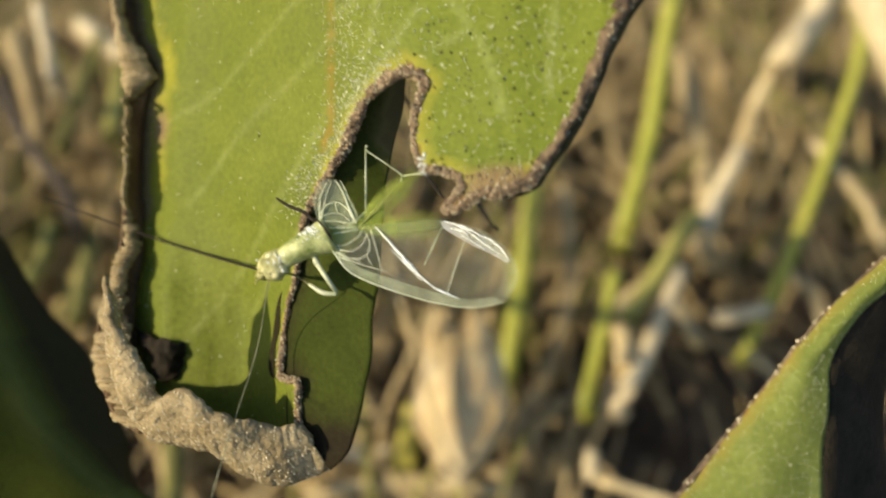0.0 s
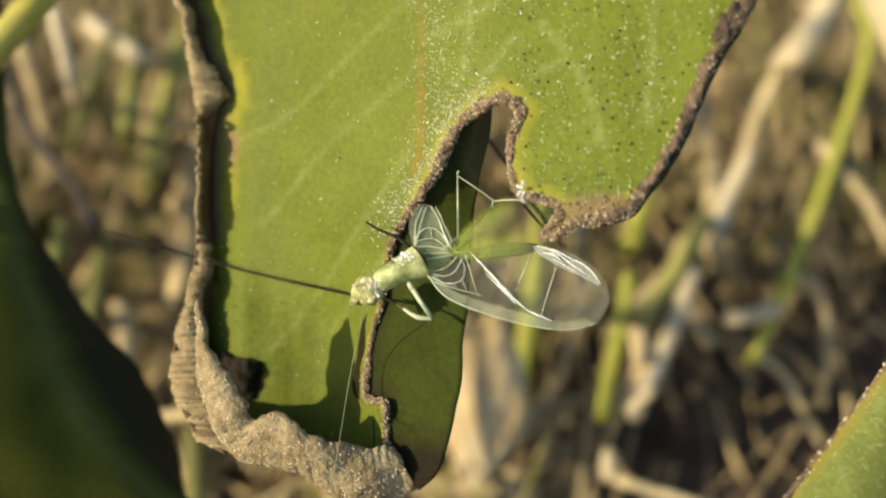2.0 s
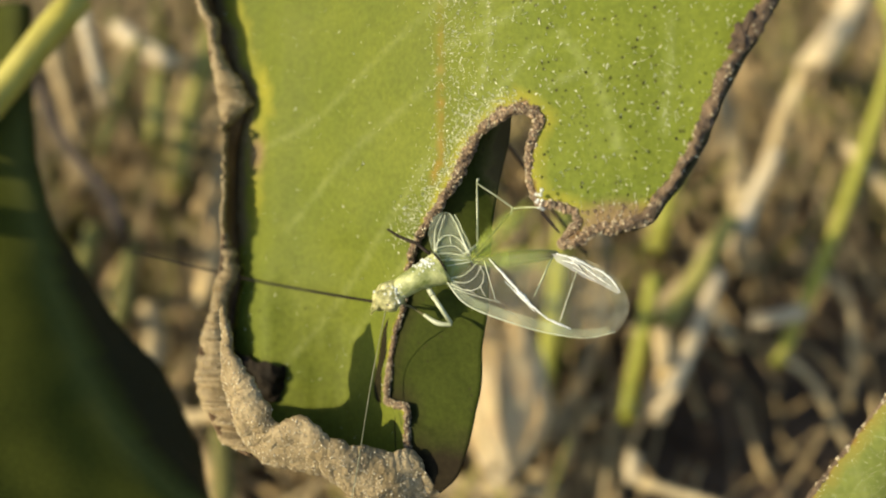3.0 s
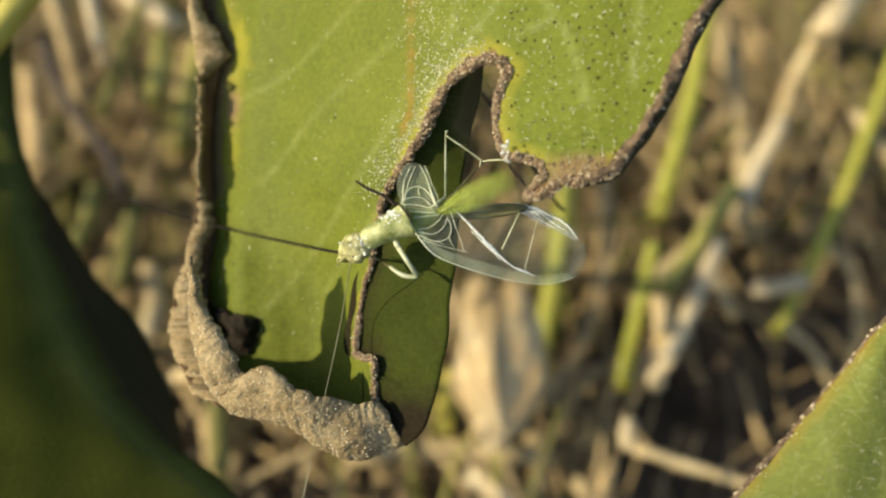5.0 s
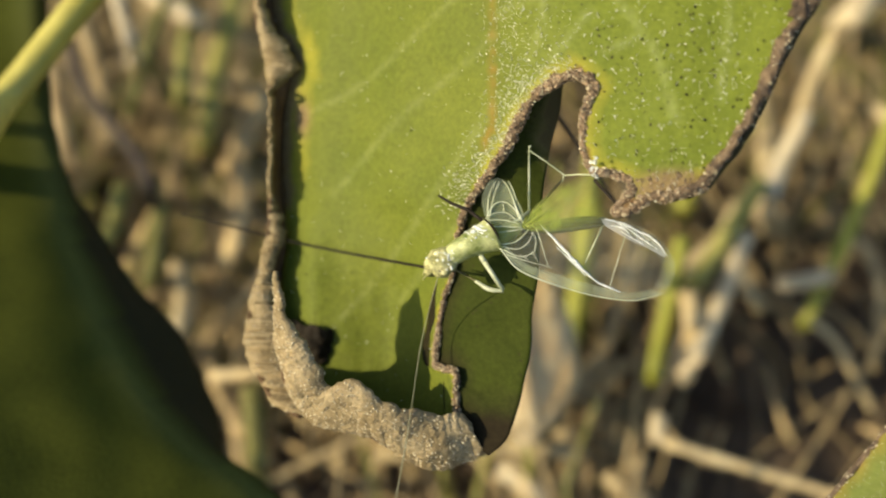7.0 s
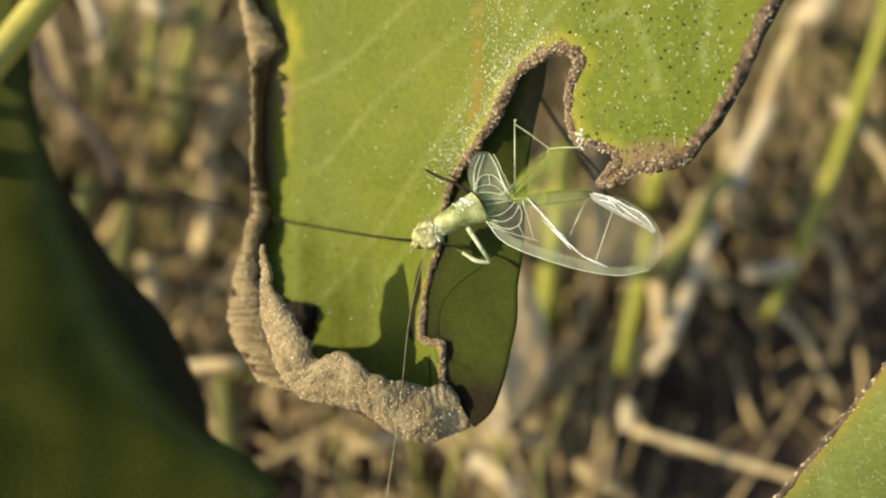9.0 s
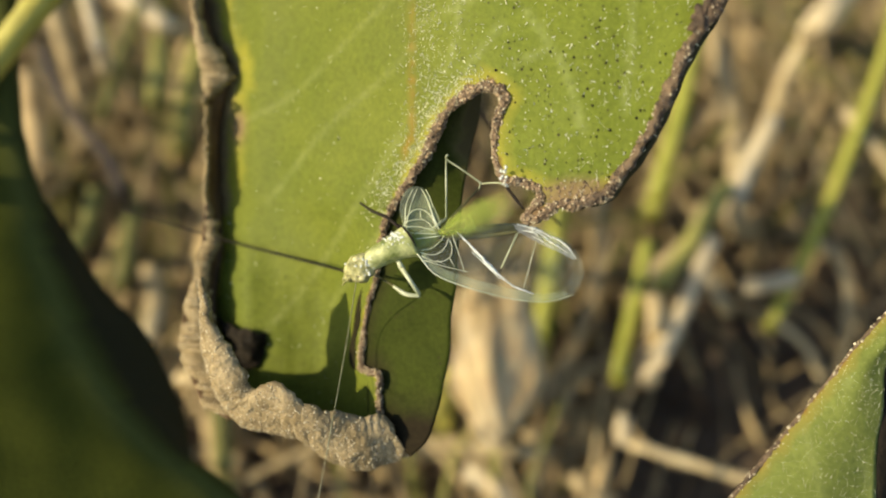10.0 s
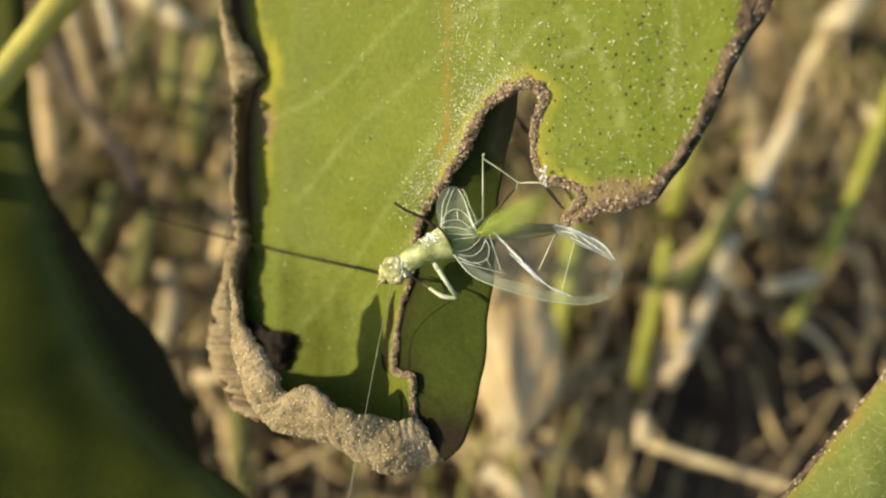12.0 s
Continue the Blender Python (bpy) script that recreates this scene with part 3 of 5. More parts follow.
    low_edge = [tuple(np.array(q) + (0, 0, d)) for q, d in zip(seam[3:5], (-1.0, -2.6))] + [(-14.2, -12.1, -7.5)] + raise_line(LEFT_SIDE[17:])
    fold = np.array(seam[3:]) + np.array([0.25, 0.1, -0.2])
    uv, uf = loft([low_edge, 0.5 * (curve_through(low_edge, -40) + curve_through(fold, -40)) + np.array([-0.3, -0.6, 0]), fold], 100, 6)
    solid(plant_part("under_fold", mesh_of("under_fold", roughened(uv, 1.5, 0.2) * MM, uf, DEAD), "dead brown fold below the rim", leaf), 0.0002)
    curl = [[(x, y, blade_depth(x, y) + h) for x, y, h in row] for row in ([(-16, -8.6, 0.6), (-14, -9.1, 0.8), (-12.3, -9.5, 0.5), (-11.4, -9.6, 0.2)], [(-15.3, -9.4, 1.1), (-13.7, -10, 1.2), (-12, -10.3, 0.8), (-11.3, -10.4, 0.3)], [(-14.4, -10.5, 1.2), (-13, -11, 1), (-12.3, -11.2, 0.6), (-11.5, -11.2, 0.2)], [(-13.9, -12, 1), (-13, -12.5, 0.6), (-12.4, -12.4, 0.4), (-12, -12.1, 0.2)])]
    v2, f2 = loft(curl, 40, 8)
    solid(plant_part("dead_curl", mesh_of("dead_curl", roughened(roughened(v2, 1.4, 0.35), 0.5, 0.16) * MM, f2, BLACK), "blackened dead curl inside the rim", leaf), 0.0003)
    for verts, faces, count in ((v, f, 1500), (rv, rf, 500)):
        low = (lambda c: 0.25 + np.clip((-3 - c[:, 1]) / 3, 0, 1)) if count < 1000 else None
        where, nor = scatter_points(verts, faces, count, rng, low)
        nor = nor * np.sign(nor[:, 2:3] + 1e-9)
        plant_part("bead", beads("rim_beads", where + nor * 0.15, 0.03 + 0.085 * rng.random(count) ** 1.6, BEAD), "", leaf, "stuff")
        where, nor = scatter_points(verts, faces, count, rng, low)
        nor = nor * np.sign(nor[:, 2:3] + 1e-9)
        plant_part("grain", beads("rim_grains", where + nor * 0.12, 0.025 + 0.07 * rng.random(count) ** 2.0, CRUMB), "", leaf, "stuff")

    # crusty swollen margins of the tear, the notch and the lobe
    tear = raise_line(TORN_EDGE[3:])
    notch = raise_line(TORN_EDGE[-3:] + LOBE_EDGE[:7])
    low_lobe = raise_line(LOBE_EDGE[5:] + RIGHT_SIDE[:1])
    side = raise_line(LOBE_EDGE[-2:] + RIGHT_SIDE)
    step = raise_line(TORN_EDGE[:5])
    for name, path, radii, mat, label in (("torn_margin", tear, (0.13, 0.15, 0.19, 0.26, 0.29, 0.30, 0.26), CRUST, "brown crusty torn margin"),
                                          ("notch_margin", notch, (0.34, 0.36, 0.34, 0.24, 0.2, 0.25), CRUST, "brown crusty notch margin"),
                                          ("lobe_margin", low_lobe, (0.22, 0.28, 0.22, 0.3, 0.32, 0.36), CRUST, "dry brown margin of the lobe"),
                                          ("side_margin", [(x - 0.12, y, z + 0.12) for x, y, z in side], (0.28, 0.34, 0.36, 0.40, 0.46, 0.55), CRUST, "blackened rolled leaf margin"),
                                          ("step_margin", step, (0.22, 0.20, 0.20, 0.20), CRUST, "ragged brown torn margin")):
        p = curve_through(path, 0.13)
        tv, tf = tube_data(p, radii, 9, 0.8 if name == "side_margin" else 0.6)
        tv = np.array(tv)
        plant_part(name, mesh_of(name, tv * MM, tf, mat), label, leaf)
        if name in ("side_margin", "step_margin"):
            count = 700
        else:
            count = 1100
        where, nor = scatter_points(tv, tf[:-2], count, rng)
        plant_part("grain", beads("margin_grains", where, 0.04 + 0.13 * rng.random(count) ** 1.7, CRUMB_DARK if name == "side_margin" else CRUMB), "", leaf, "stuff")
        where, nor = scatter_points(tv * 1.0, tf[:-2], count // 3, rng)
        plant_part("bead", beads("margin_beads", where + nor * 0.06, 0.03 + 0.09 * rng.random(count // 3) ** 2, BEAD), "", leaf, "stuff")
    # the rolled-back underside of the far margin
    roll = curve_through(side, -40)
    back = roll + np.array([0.35, -0.2, -1.3])
    v, f = loft([roll + np.array([0.15, 0, 0.0]), 0.5 * (roll + back) + np.array([0.3, -0.15, 0.0]), back], 80, 4)
    me = mesh_of("rolled_back", roughened(v, 1.2, 0.12) * MM, f, UNDERSIDE)
    solid(plant_part("rolled_back", me, "dark rolled-back leaf underside", leaf), 0.0002)

    v2 = blob("knot", (19.9, 12.6, 5.2), along((19.4, 11.3, 5.0), (20.8, 13.9, 5.4)), (1.15, 0.5, 0.42), CRUST_DARK, 22, 22, 0.9)
    plant_part("gall", v2, "black knotty gall on the margin", leaf)
    # white beads added to imitate the glint at the notch
    where = np.array((7.6, 2.3, 2.9)) + rng.normal(size=(14, 3)) * (0.22, 0.4, 0.15)
    plant_part("glint_bead", beads("notch_glints", where, rng.uniform(0.08, 0.16, 14), RIB), "", leaf, "stuff")
    patch = np.flatnonzero(dry > 0.45)
    patch = patch[flat[patch, 0] > 3]
    pick = rng.choice(patch, 500)
    where = v0[pick] + rng.uniform(-0.2, 0.2, (500, 3)) * (1, 1, 0.2) + (0, 0, 0.1)
    plant_part("grain", beads("dry_patch_grains", where, 0.04 + 0.09 * rng.random(500) ** 2, CRUMB), "", leaf, "stuff")
    # hairs on the blade
    blade_v = np.c_[flat, [blade_depth(x, y) for x, y in flat]]
    pick = rng.choice(len(flat), 3600, p=(p := 0.12 + np.clip((flat[:, 0] + 1) / 6, 0, 1)) / p.sum())
    where = blade_v[pick] + rng.uniform(-0.2, 0.2, (3600, 3)) * (1, 1, 0) + (0, 0, 0.1)
    ways = rng.normal(size=(3600, 3)) * (0.9, 0.9, 0.2) + (0, -0.3, 0.8)
    ways[::2] = ways[::2] * (1, 1, 0.12) + (0, 0, 0.12)
    ways /= np.linalg.norm(ways, axis=1, keepdims=True)
    plant_part("hair", spikes("leaf_hairs", where, ways, (0.05 + 0.30 * rng.random(3600) ** 2.5) * np.where(np.arange(3600) % 2, 0.9, 1.2), 0.045, HAIR), "", leaf, "stuff")

    pick = rng.choice(len(flat), 300, p=(p := 0.01 + np.clip((flat[:, 0] - 5) / 4, 0, 1) * np.clip((14 - flat[:, 1]) / 5, 0, 1)) / p.sum())
    where = blade_v[pick] + rng.uniform(-0.2, 0.2, (300, 3)) * (1, 1, 0) + (0, 0, 0.12)
    plant_part("speck", beads("dark_specks", where, 0.03 + 0.09 * rng.random(300) ** 2, BLACK), "", leaf, "stuff")
    for q in veins[3:8] + veins[10:]:
        line = curve_through(q, 0.2)
        n = len(line)
        where = np.c_[line + rng.normal(0, 0.14, (n, 2)), np.zeros(n)]
        where[:, 2] = [blade_depth(x, y) + 0.2 for x, y, _ in where]
        ways = rng.normal(size=(n, 3)) * (1, 1, 0.2) + (0, 0, 0.3)
        ways /= np.linalg.norm(ways, axis=1, keepdims=True)
        plant_part("hair", spikes("vein_hairs", where, ways, 0.06 + 0.2 * rng.random(n) ** 2, 0.03, HAIR), "", leaf, "stuff")
    line = curve_through(TORN_EDGE[8:], -1000)
    where = np.c_[line + np.c_[-np.abs(rng.normal(0, 1.1, 1000)), np.abs(rng.normal(0, 0.9, 1000))], np.zeros(1000)]
    where[:, 2] = [blade_depth(x, y) + 0.15 for x, y, _ in where]
    ways = rng.normal(size=(1000, 3)) * (0.7, 0.7, 0.2) + (0, -0.3, 0.8)
    ways /= np.linalg.norm(ways, axis=1, keepdims=True)
    plant_part("hair", spikes("edge_hairs", where, ways, 0.05 + 0.28 * rng.random(1000) ** 2, 0.05, HAIR), "", leaf, "stuff")

    line = curve_through([(1.2, 24), (1.4, 14), (1.6, 8), (1.6, 4)], -1300)
    line = line + rng.normal(0, 1.0, (1300, 2)) * (1, 0.5) + (0.6, 0)
    line = line[[np.hypot(*(flat - q).T).min() < 0.3 for q in line]]
    n = len(line)
    where = np.c_[line, np.zeros(n)]
    where[:, 2] = [blade_depth(x, y) + 0.15 for x, y, _ in where]
    ways = rng.normal(size=(n, 3)) * (0.8, 0.8, 0.2) + (0, -0.3, 0.7)
    ways /= np.linalg.norm(ways, axis=1, keepdims=True)
    plant_part("hair", spikes("midrib_hairs", where, ways, 0.05 + 0.25 * rng.random(n) ** 2, 0.045, HAIR), "", leaf, "stuff")

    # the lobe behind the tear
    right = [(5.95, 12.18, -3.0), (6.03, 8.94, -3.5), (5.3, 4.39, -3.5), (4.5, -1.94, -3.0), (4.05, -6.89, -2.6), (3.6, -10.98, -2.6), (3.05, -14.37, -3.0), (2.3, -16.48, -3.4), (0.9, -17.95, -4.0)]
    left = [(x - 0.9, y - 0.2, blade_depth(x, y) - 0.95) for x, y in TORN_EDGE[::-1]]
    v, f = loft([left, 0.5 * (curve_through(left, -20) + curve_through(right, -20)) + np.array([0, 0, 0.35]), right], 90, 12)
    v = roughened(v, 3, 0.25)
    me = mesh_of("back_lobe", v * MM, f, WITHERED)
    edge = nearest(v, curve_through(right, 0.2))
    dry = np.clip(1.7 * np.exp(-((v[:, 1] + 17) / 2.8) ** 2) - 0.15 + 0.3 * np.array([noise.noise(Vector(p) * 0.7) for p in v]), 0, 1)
    # shade below the torn edge, painted in with the dark dead tones
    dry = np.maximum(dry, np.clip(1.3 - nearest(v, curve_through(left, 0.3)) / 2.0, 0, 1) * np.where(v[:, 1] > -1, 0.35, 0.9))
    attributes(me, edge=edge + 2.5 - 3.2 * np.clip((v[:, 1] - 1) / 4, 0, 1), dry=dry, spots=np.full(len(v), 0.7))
    solid(plant_part("back_lobe", me, "withered dark green lobe with shade painted along the torn edge", leaf), 0.0002)
    plant_part("dead_vein", tube("dead_vein", [(4.0, 12.2, -13), (6.0, 9.4, -16), (8.7, 5.8, -17), (12.2, 0.6, -17), (13.0, -0.4, -16)], (0.1, 0.14, 0.16, 0.16, 0.12), TWIG, step=0.8), "thin dark dead leaf vein behind the notch", leaf)
    return leaf


chewed_leaf()


def front_leaf():
    """The folded leaf whose hairy margin comes up before the straw."""
    rng = np.random.default_rng(8)
    rim = [(41.0, 1.3, 1.3), (37.4, -2.7, 1.3), (32.6, -7.4, 1.3), (29.0, -11.6, 1.8), (25.9, -15.2, 2.3), (23.1, -18.3, 2.8), (18.1, -24.0, 3.3)]
    fold = [(41.7, 0.3, 1.3), (37.8, -4.3, 1.3), (34.5, -7.4, 1.8), (33.1, -9.7, 1.8), (32.6, -13.1, 2.3), (32.1, -17.4, 2.8), (31.6, -23.1, 3.3)]
    mid = 0.5 * (curve_through(rim, -30) + curve_through(fold, -30)) + np.array([0, 0, 0.7])
    v, f = loft([rim, mid, fold], 130, 14)
    v = roughened(v, 2.5, 0.2)
    me = mesh_of("leaf", v * MM, f, LEAF_FRONT)
    edge = nearest(v, curve_through(rim, 0.25))
    ribs = np.min([nearest(v, curve_through(q, 0.25)) for q in ([(29.3, -23.3, 3.3), (28.1, -17.3, 3.3), (27.6, -14.3, 2.3)], [(31.9, -18.4, 2.8), (30.3, -13.4, 2.3), (30.5, -10.9, 2.3)], [(24.3, -24.2, 3.3), (23.9, -20.7, 3.3), (23.7, -18.6, 2.8)])], axis=0)
    attributes(me, edge=edge * 1.5 + 0.2, vein=0.22 * np.exp(-((ribs / 0.3) ** 2)))
    leaf = solid(plant_part("leaf", me, "green folded leaf with a hairy yellow-brown margin"), 0.00025)
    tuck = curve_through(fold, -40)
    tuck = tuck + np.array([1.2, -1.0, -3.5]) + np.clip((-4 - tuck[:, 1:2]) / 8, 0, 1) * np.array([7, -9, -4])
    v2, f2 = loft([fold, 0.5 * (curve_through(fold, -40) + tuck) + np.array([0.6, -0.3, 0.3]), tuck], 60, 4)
    # the near-black colour stands in for shade on the turned-back side
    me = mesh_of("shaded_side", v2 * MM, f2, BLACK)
    solid(plant_part("shaded_side", me, "folded-back leaf underside with shade put into its dark colour", leaf), 0.0002)
    p = curve_through(rim, 0.2)
    tv, tf = tube_data(p, (0.16, 0.18, 0.2), 7, 0.45)
    where, nor = scatter_points(np.array(tv), tf[:-2], 260, rng)
    plant_part("leaf_margin", mesh_of("leaf_margin", np.array(tv) * MM, tf, CRUST), "brownish crusty margin", leaf)
    plant_part("bead", beads("front_beads", where, 0.05 + 0.13 * rng.random(260) ** 2, BEAD), "", leaf, "stuff")
    where, nor = scatter_points(v, f, 2200, rng)
    nor[nor[:, 2] < 0] *= -1
    ways = nor + rng.normal(size=nor.shape) * 0.5
    ways /= np.linalg.norm(ways, axis=1, keepdims=True)
    plant_part("hair", spikes("front_hairs", where + nor * 0.1, ways, 0.04 + 0.14 * rng.random(2200) ** 2, 0.035, HAIR), "", leaf, "stuff")


front_leaf()


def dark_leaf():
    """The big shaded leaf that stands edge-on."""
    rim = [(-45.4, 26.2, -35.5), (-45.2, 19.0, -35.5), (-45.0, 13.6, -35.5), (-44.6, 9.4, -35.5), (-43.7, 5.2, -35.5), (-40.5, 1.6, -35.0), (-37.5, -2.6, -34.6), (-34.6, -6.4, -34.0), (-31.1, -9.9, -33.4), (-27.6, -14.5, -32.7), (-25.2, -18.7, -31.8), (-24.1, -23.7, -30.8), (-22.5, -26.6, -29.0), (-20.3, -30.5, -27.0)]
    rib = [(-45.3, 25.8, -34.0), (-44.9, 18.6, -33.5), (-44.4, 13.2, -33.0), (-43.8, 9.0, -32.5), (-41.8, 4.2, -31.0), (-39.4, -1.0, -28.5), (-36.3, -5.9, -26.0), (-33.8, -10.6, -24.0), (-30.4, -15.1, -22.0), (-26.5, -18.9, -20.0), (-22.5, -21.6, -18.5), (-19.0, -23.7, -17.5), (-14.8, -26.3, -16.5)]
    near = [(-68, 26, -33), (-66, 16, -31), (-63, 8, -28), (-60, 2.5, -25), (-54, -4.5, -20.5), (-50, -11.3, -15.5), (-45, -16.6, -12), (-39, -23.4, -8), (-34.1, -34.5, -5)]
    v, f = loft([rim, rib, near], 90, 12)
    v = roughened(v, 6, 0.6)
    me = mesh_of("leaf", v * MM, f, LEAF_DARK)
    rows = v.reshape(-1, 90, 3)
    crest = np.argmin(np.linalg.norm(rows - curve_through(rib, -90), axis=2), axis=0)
    # beyond the rib the leaf is darkened in colour, as its unlit half
    shaded_half = np.clip((crest - np.arange(len(rows))[:, None]) / 3.0, 0, 1).ravel()
    attributes(me, edge=nearest(v, curve_through(rim, 0.5)) + 1.0, dry=0.85 * shaded_half, vein=0.12 * np.exp(-((nearest(v, curve_through(rib, 0.5)) / 1.5) ** 2)))
    return solid(plant_part("leaf", me, "large dark green leaf with shade painted on its outer half"), 0.0003)


swaying_leaf = dark_leaf()


def stalk():
    """The stalk and the leaf stems, which rise above the picture."""
    to_plant = lambda p: (TO_PLANT @ (Vector(p) * MM)) / MM
    path = [(0, 0, -4), (2, 1, 80), (-2, 2, 170), (0, 0, 250)]
    part("stalk", tube("stalk", path, (5, 4.5, 4, 3), PETIOLE, 12, 0.05, step=6), plant, "upright green stalk")
    for q in ([to_plant((2, 29, 0)), (-35, -170, 150), (-25, -60, 225), (0, 0, 215)],
              [to_plant((41.4, 0.9, 1.3)), (50, -200, 170), (40, -60, 215), (0, 0, 200)],
              [to_plant((-55.6, 10, -19)), (-190, -300, 150), (-100, -100, 225), (0, 0, 235)]):
        part("petiole", tube("petiole", [tuple(p) for p in q], (0.8, 1.1, 1.4), PETIOLE, 8, 0.05, step=5), plant)


stalk()

# ---------------------------------------------------------------- the tree cricket
SEAT = np.array([0.5, -2.6, 0.6])
cricket = thing("tree_cricket", LEAF_PLACE @ Matrix.Translation(Vector(SEAT + (-0.4, 0.12, -1.6)) * MM), "pale green tree cricket with raised clear wings on a leaf", "insect")


def limb(name, points, radii, mat, parent=None, label="", sides=8, at=None):
    """A leg joint, vein or feeler through points of the leaf's space; at: the point about which it turns."""
    base = SEAT if at is None else np.array(at, float)
    p = np.array(points, float) - base
    if mat is RIB:
        p = curve_through(p, 0.1)
        v, f = tube_data(p, np.array(radii) * 0.85, 7, 0.9)
        me = mesh_of(name, np.array(v) * MM, f, mat)
        return part(name, me, parent or cricket, label)
    me = tube(name, np.array(points, float) - base, np.array(radii) * (0.62 if mat is VEIN else 1.0), mat, sides, step=0.12 if len(points) > 2 else 0.0)
    ob = part(name, me, parent or cricket, label)
    if at is not None and parent is None:
        ob.matrix_basis = Matrix.Translation(Vector(base - SEAT) * MM)
    return ob


def body():
    c = SEAT
    ax = along((-2.9, -4.6, 1), (-1.0, -3.4, 1))
    head = part("head", blob("head", np.array((-1.95, -3.95, 1.0)) - c, ax, (1.2, 1.0, 0.9), SHELL, 18, 24, 0.2), cricket, "pale green head with mottled whitish crown")
    for x, y, z in ((-2.2, -3.35, 1.45), (-1.75, -4.55, 1.45)):
        part("eye", blob("eye", np.array((x, y, z)) - c, ax, (0.36, 0.30, 0.26), EYE, 8, 12), head, "amber compound eye")
    part("mouth", blob("mouth", np.array((-2.75, -4.55, 0.95)) - c, ax, (0.42, 0.45, 0.4), SHELL, 8, 10, 0.3), head)
    for y in (-4.3, -4.65):
        limb("palp", [(-2.6, y, 1.2), (-3.1, y - 0.3, 1.1), (-3.25, y - 0.55, 0.9)], (0.1, 0.08, 0.05), SHELL, head)
    # shield behind the head: narrow in front, flared and saddle-shaped behind
    front, rear = np.array((-1.75, -3.75, 1.05)), np.array((1.75, -1.95, 1.15))
    a = along(front, rear)
    v, f, rings, sides = [], [], 14, 20
    for i in range(rings + 1):
        u = i / rings
        mid = front + (rear - front) * u + np.array([-0.05, 0.12, 0.1]) * math.sin(math.pi * u)
        snug = 0.8 + 0.2 * min(1, u * 5) ** 0.5
        wide, tall = (0.70 + 0.30 * u + 0.32 * u**4) * snug, (0.74 + 0.16 * u + 0.12 * u**4) * snug
        for k in range(sides):
            w = 2 * math.pi * k / sides
            r = 1 + 0.05 * noise.noise(Vector((u * 6, w * 2, 1)))
            v.append(mid + (math.cos(w) * wide * a[1] + math.sin(w) * tall * a[2]) * r - c)
    for i in range(rings):
        for k in range(sides):
            k2 = (k + 1) % sides
            f.append((i * sides + k, i * sides + k2, (i + 1) * sides + k2, (i + 1) * sides + k))
    f.append(tuple(range(sides - 1, -1, -1)))
    f.append(tuple(rings * sides + k for k in range(sides)))
    part("pronotum", mesh_of("pronotum", np.array(v) * MM, f, PRONOTUM), cricket, "whitish green saddle-shaped shield")
    rng = np.random.default_rng(31)
    shield = np.array(v) + c
    where, nor = scatter_points(shield, f[:-2], 80, rng, lambda m: np.exp(-(((m - (0.3, -1.75, 1.75)) / (0.75, 0.4, 0.5)) ** 2).sum(1)))
    part("fleck", beads("white_flecks", where - c, 0.04 + 0.11 * rng.random(80) ** 2, RIB), cricket, "white glossy flecks", "stuff")
    where = np.array((-1.7, -3.65, 1.78)) + rng.normal(size=(46, 3)) * (0.35, 0.28, 0.04)
    part("fleck", beads("head_flecks", where - c, 0.04 + 0.10 * rng.random(46) ** 2, RIB), cricket, "white glossy flecks", "stuff")
    limb("collar", [(0.75, -0.85, 1.5), (1.35, -1.4, 2.05), (1.85, -2.2, 2.1), (2.05, -3.0, 1.6)], (0.05, 0.08, 0.05), FEELER, None, "dark rear edge of the shield")
    part("thorax", blob("thorax", np.array((2.4, -1.9, 0.4)) - c, along((1.6, -2.3, 0.4), (3.4, -1.4, 0.3)), (1.3, 0.65, 0.55), ABDOMEN, 10, 14, 0.08), cricket)
    # the abdomen takes the dark leg colour to show shade under the wings
    part("abdomen", blob("abdomen", np.array((6.2, -1.35, -0.5)) - c, along((3, -1.7, -0.3), (9.6, -1.0, -0.7)), (3.5, 0.6, 0.55), LEG_DARK, 18, 14, 0.04, 0.45), cricket, "slim abdomen with the wing's shade put into its dark colour")


body()


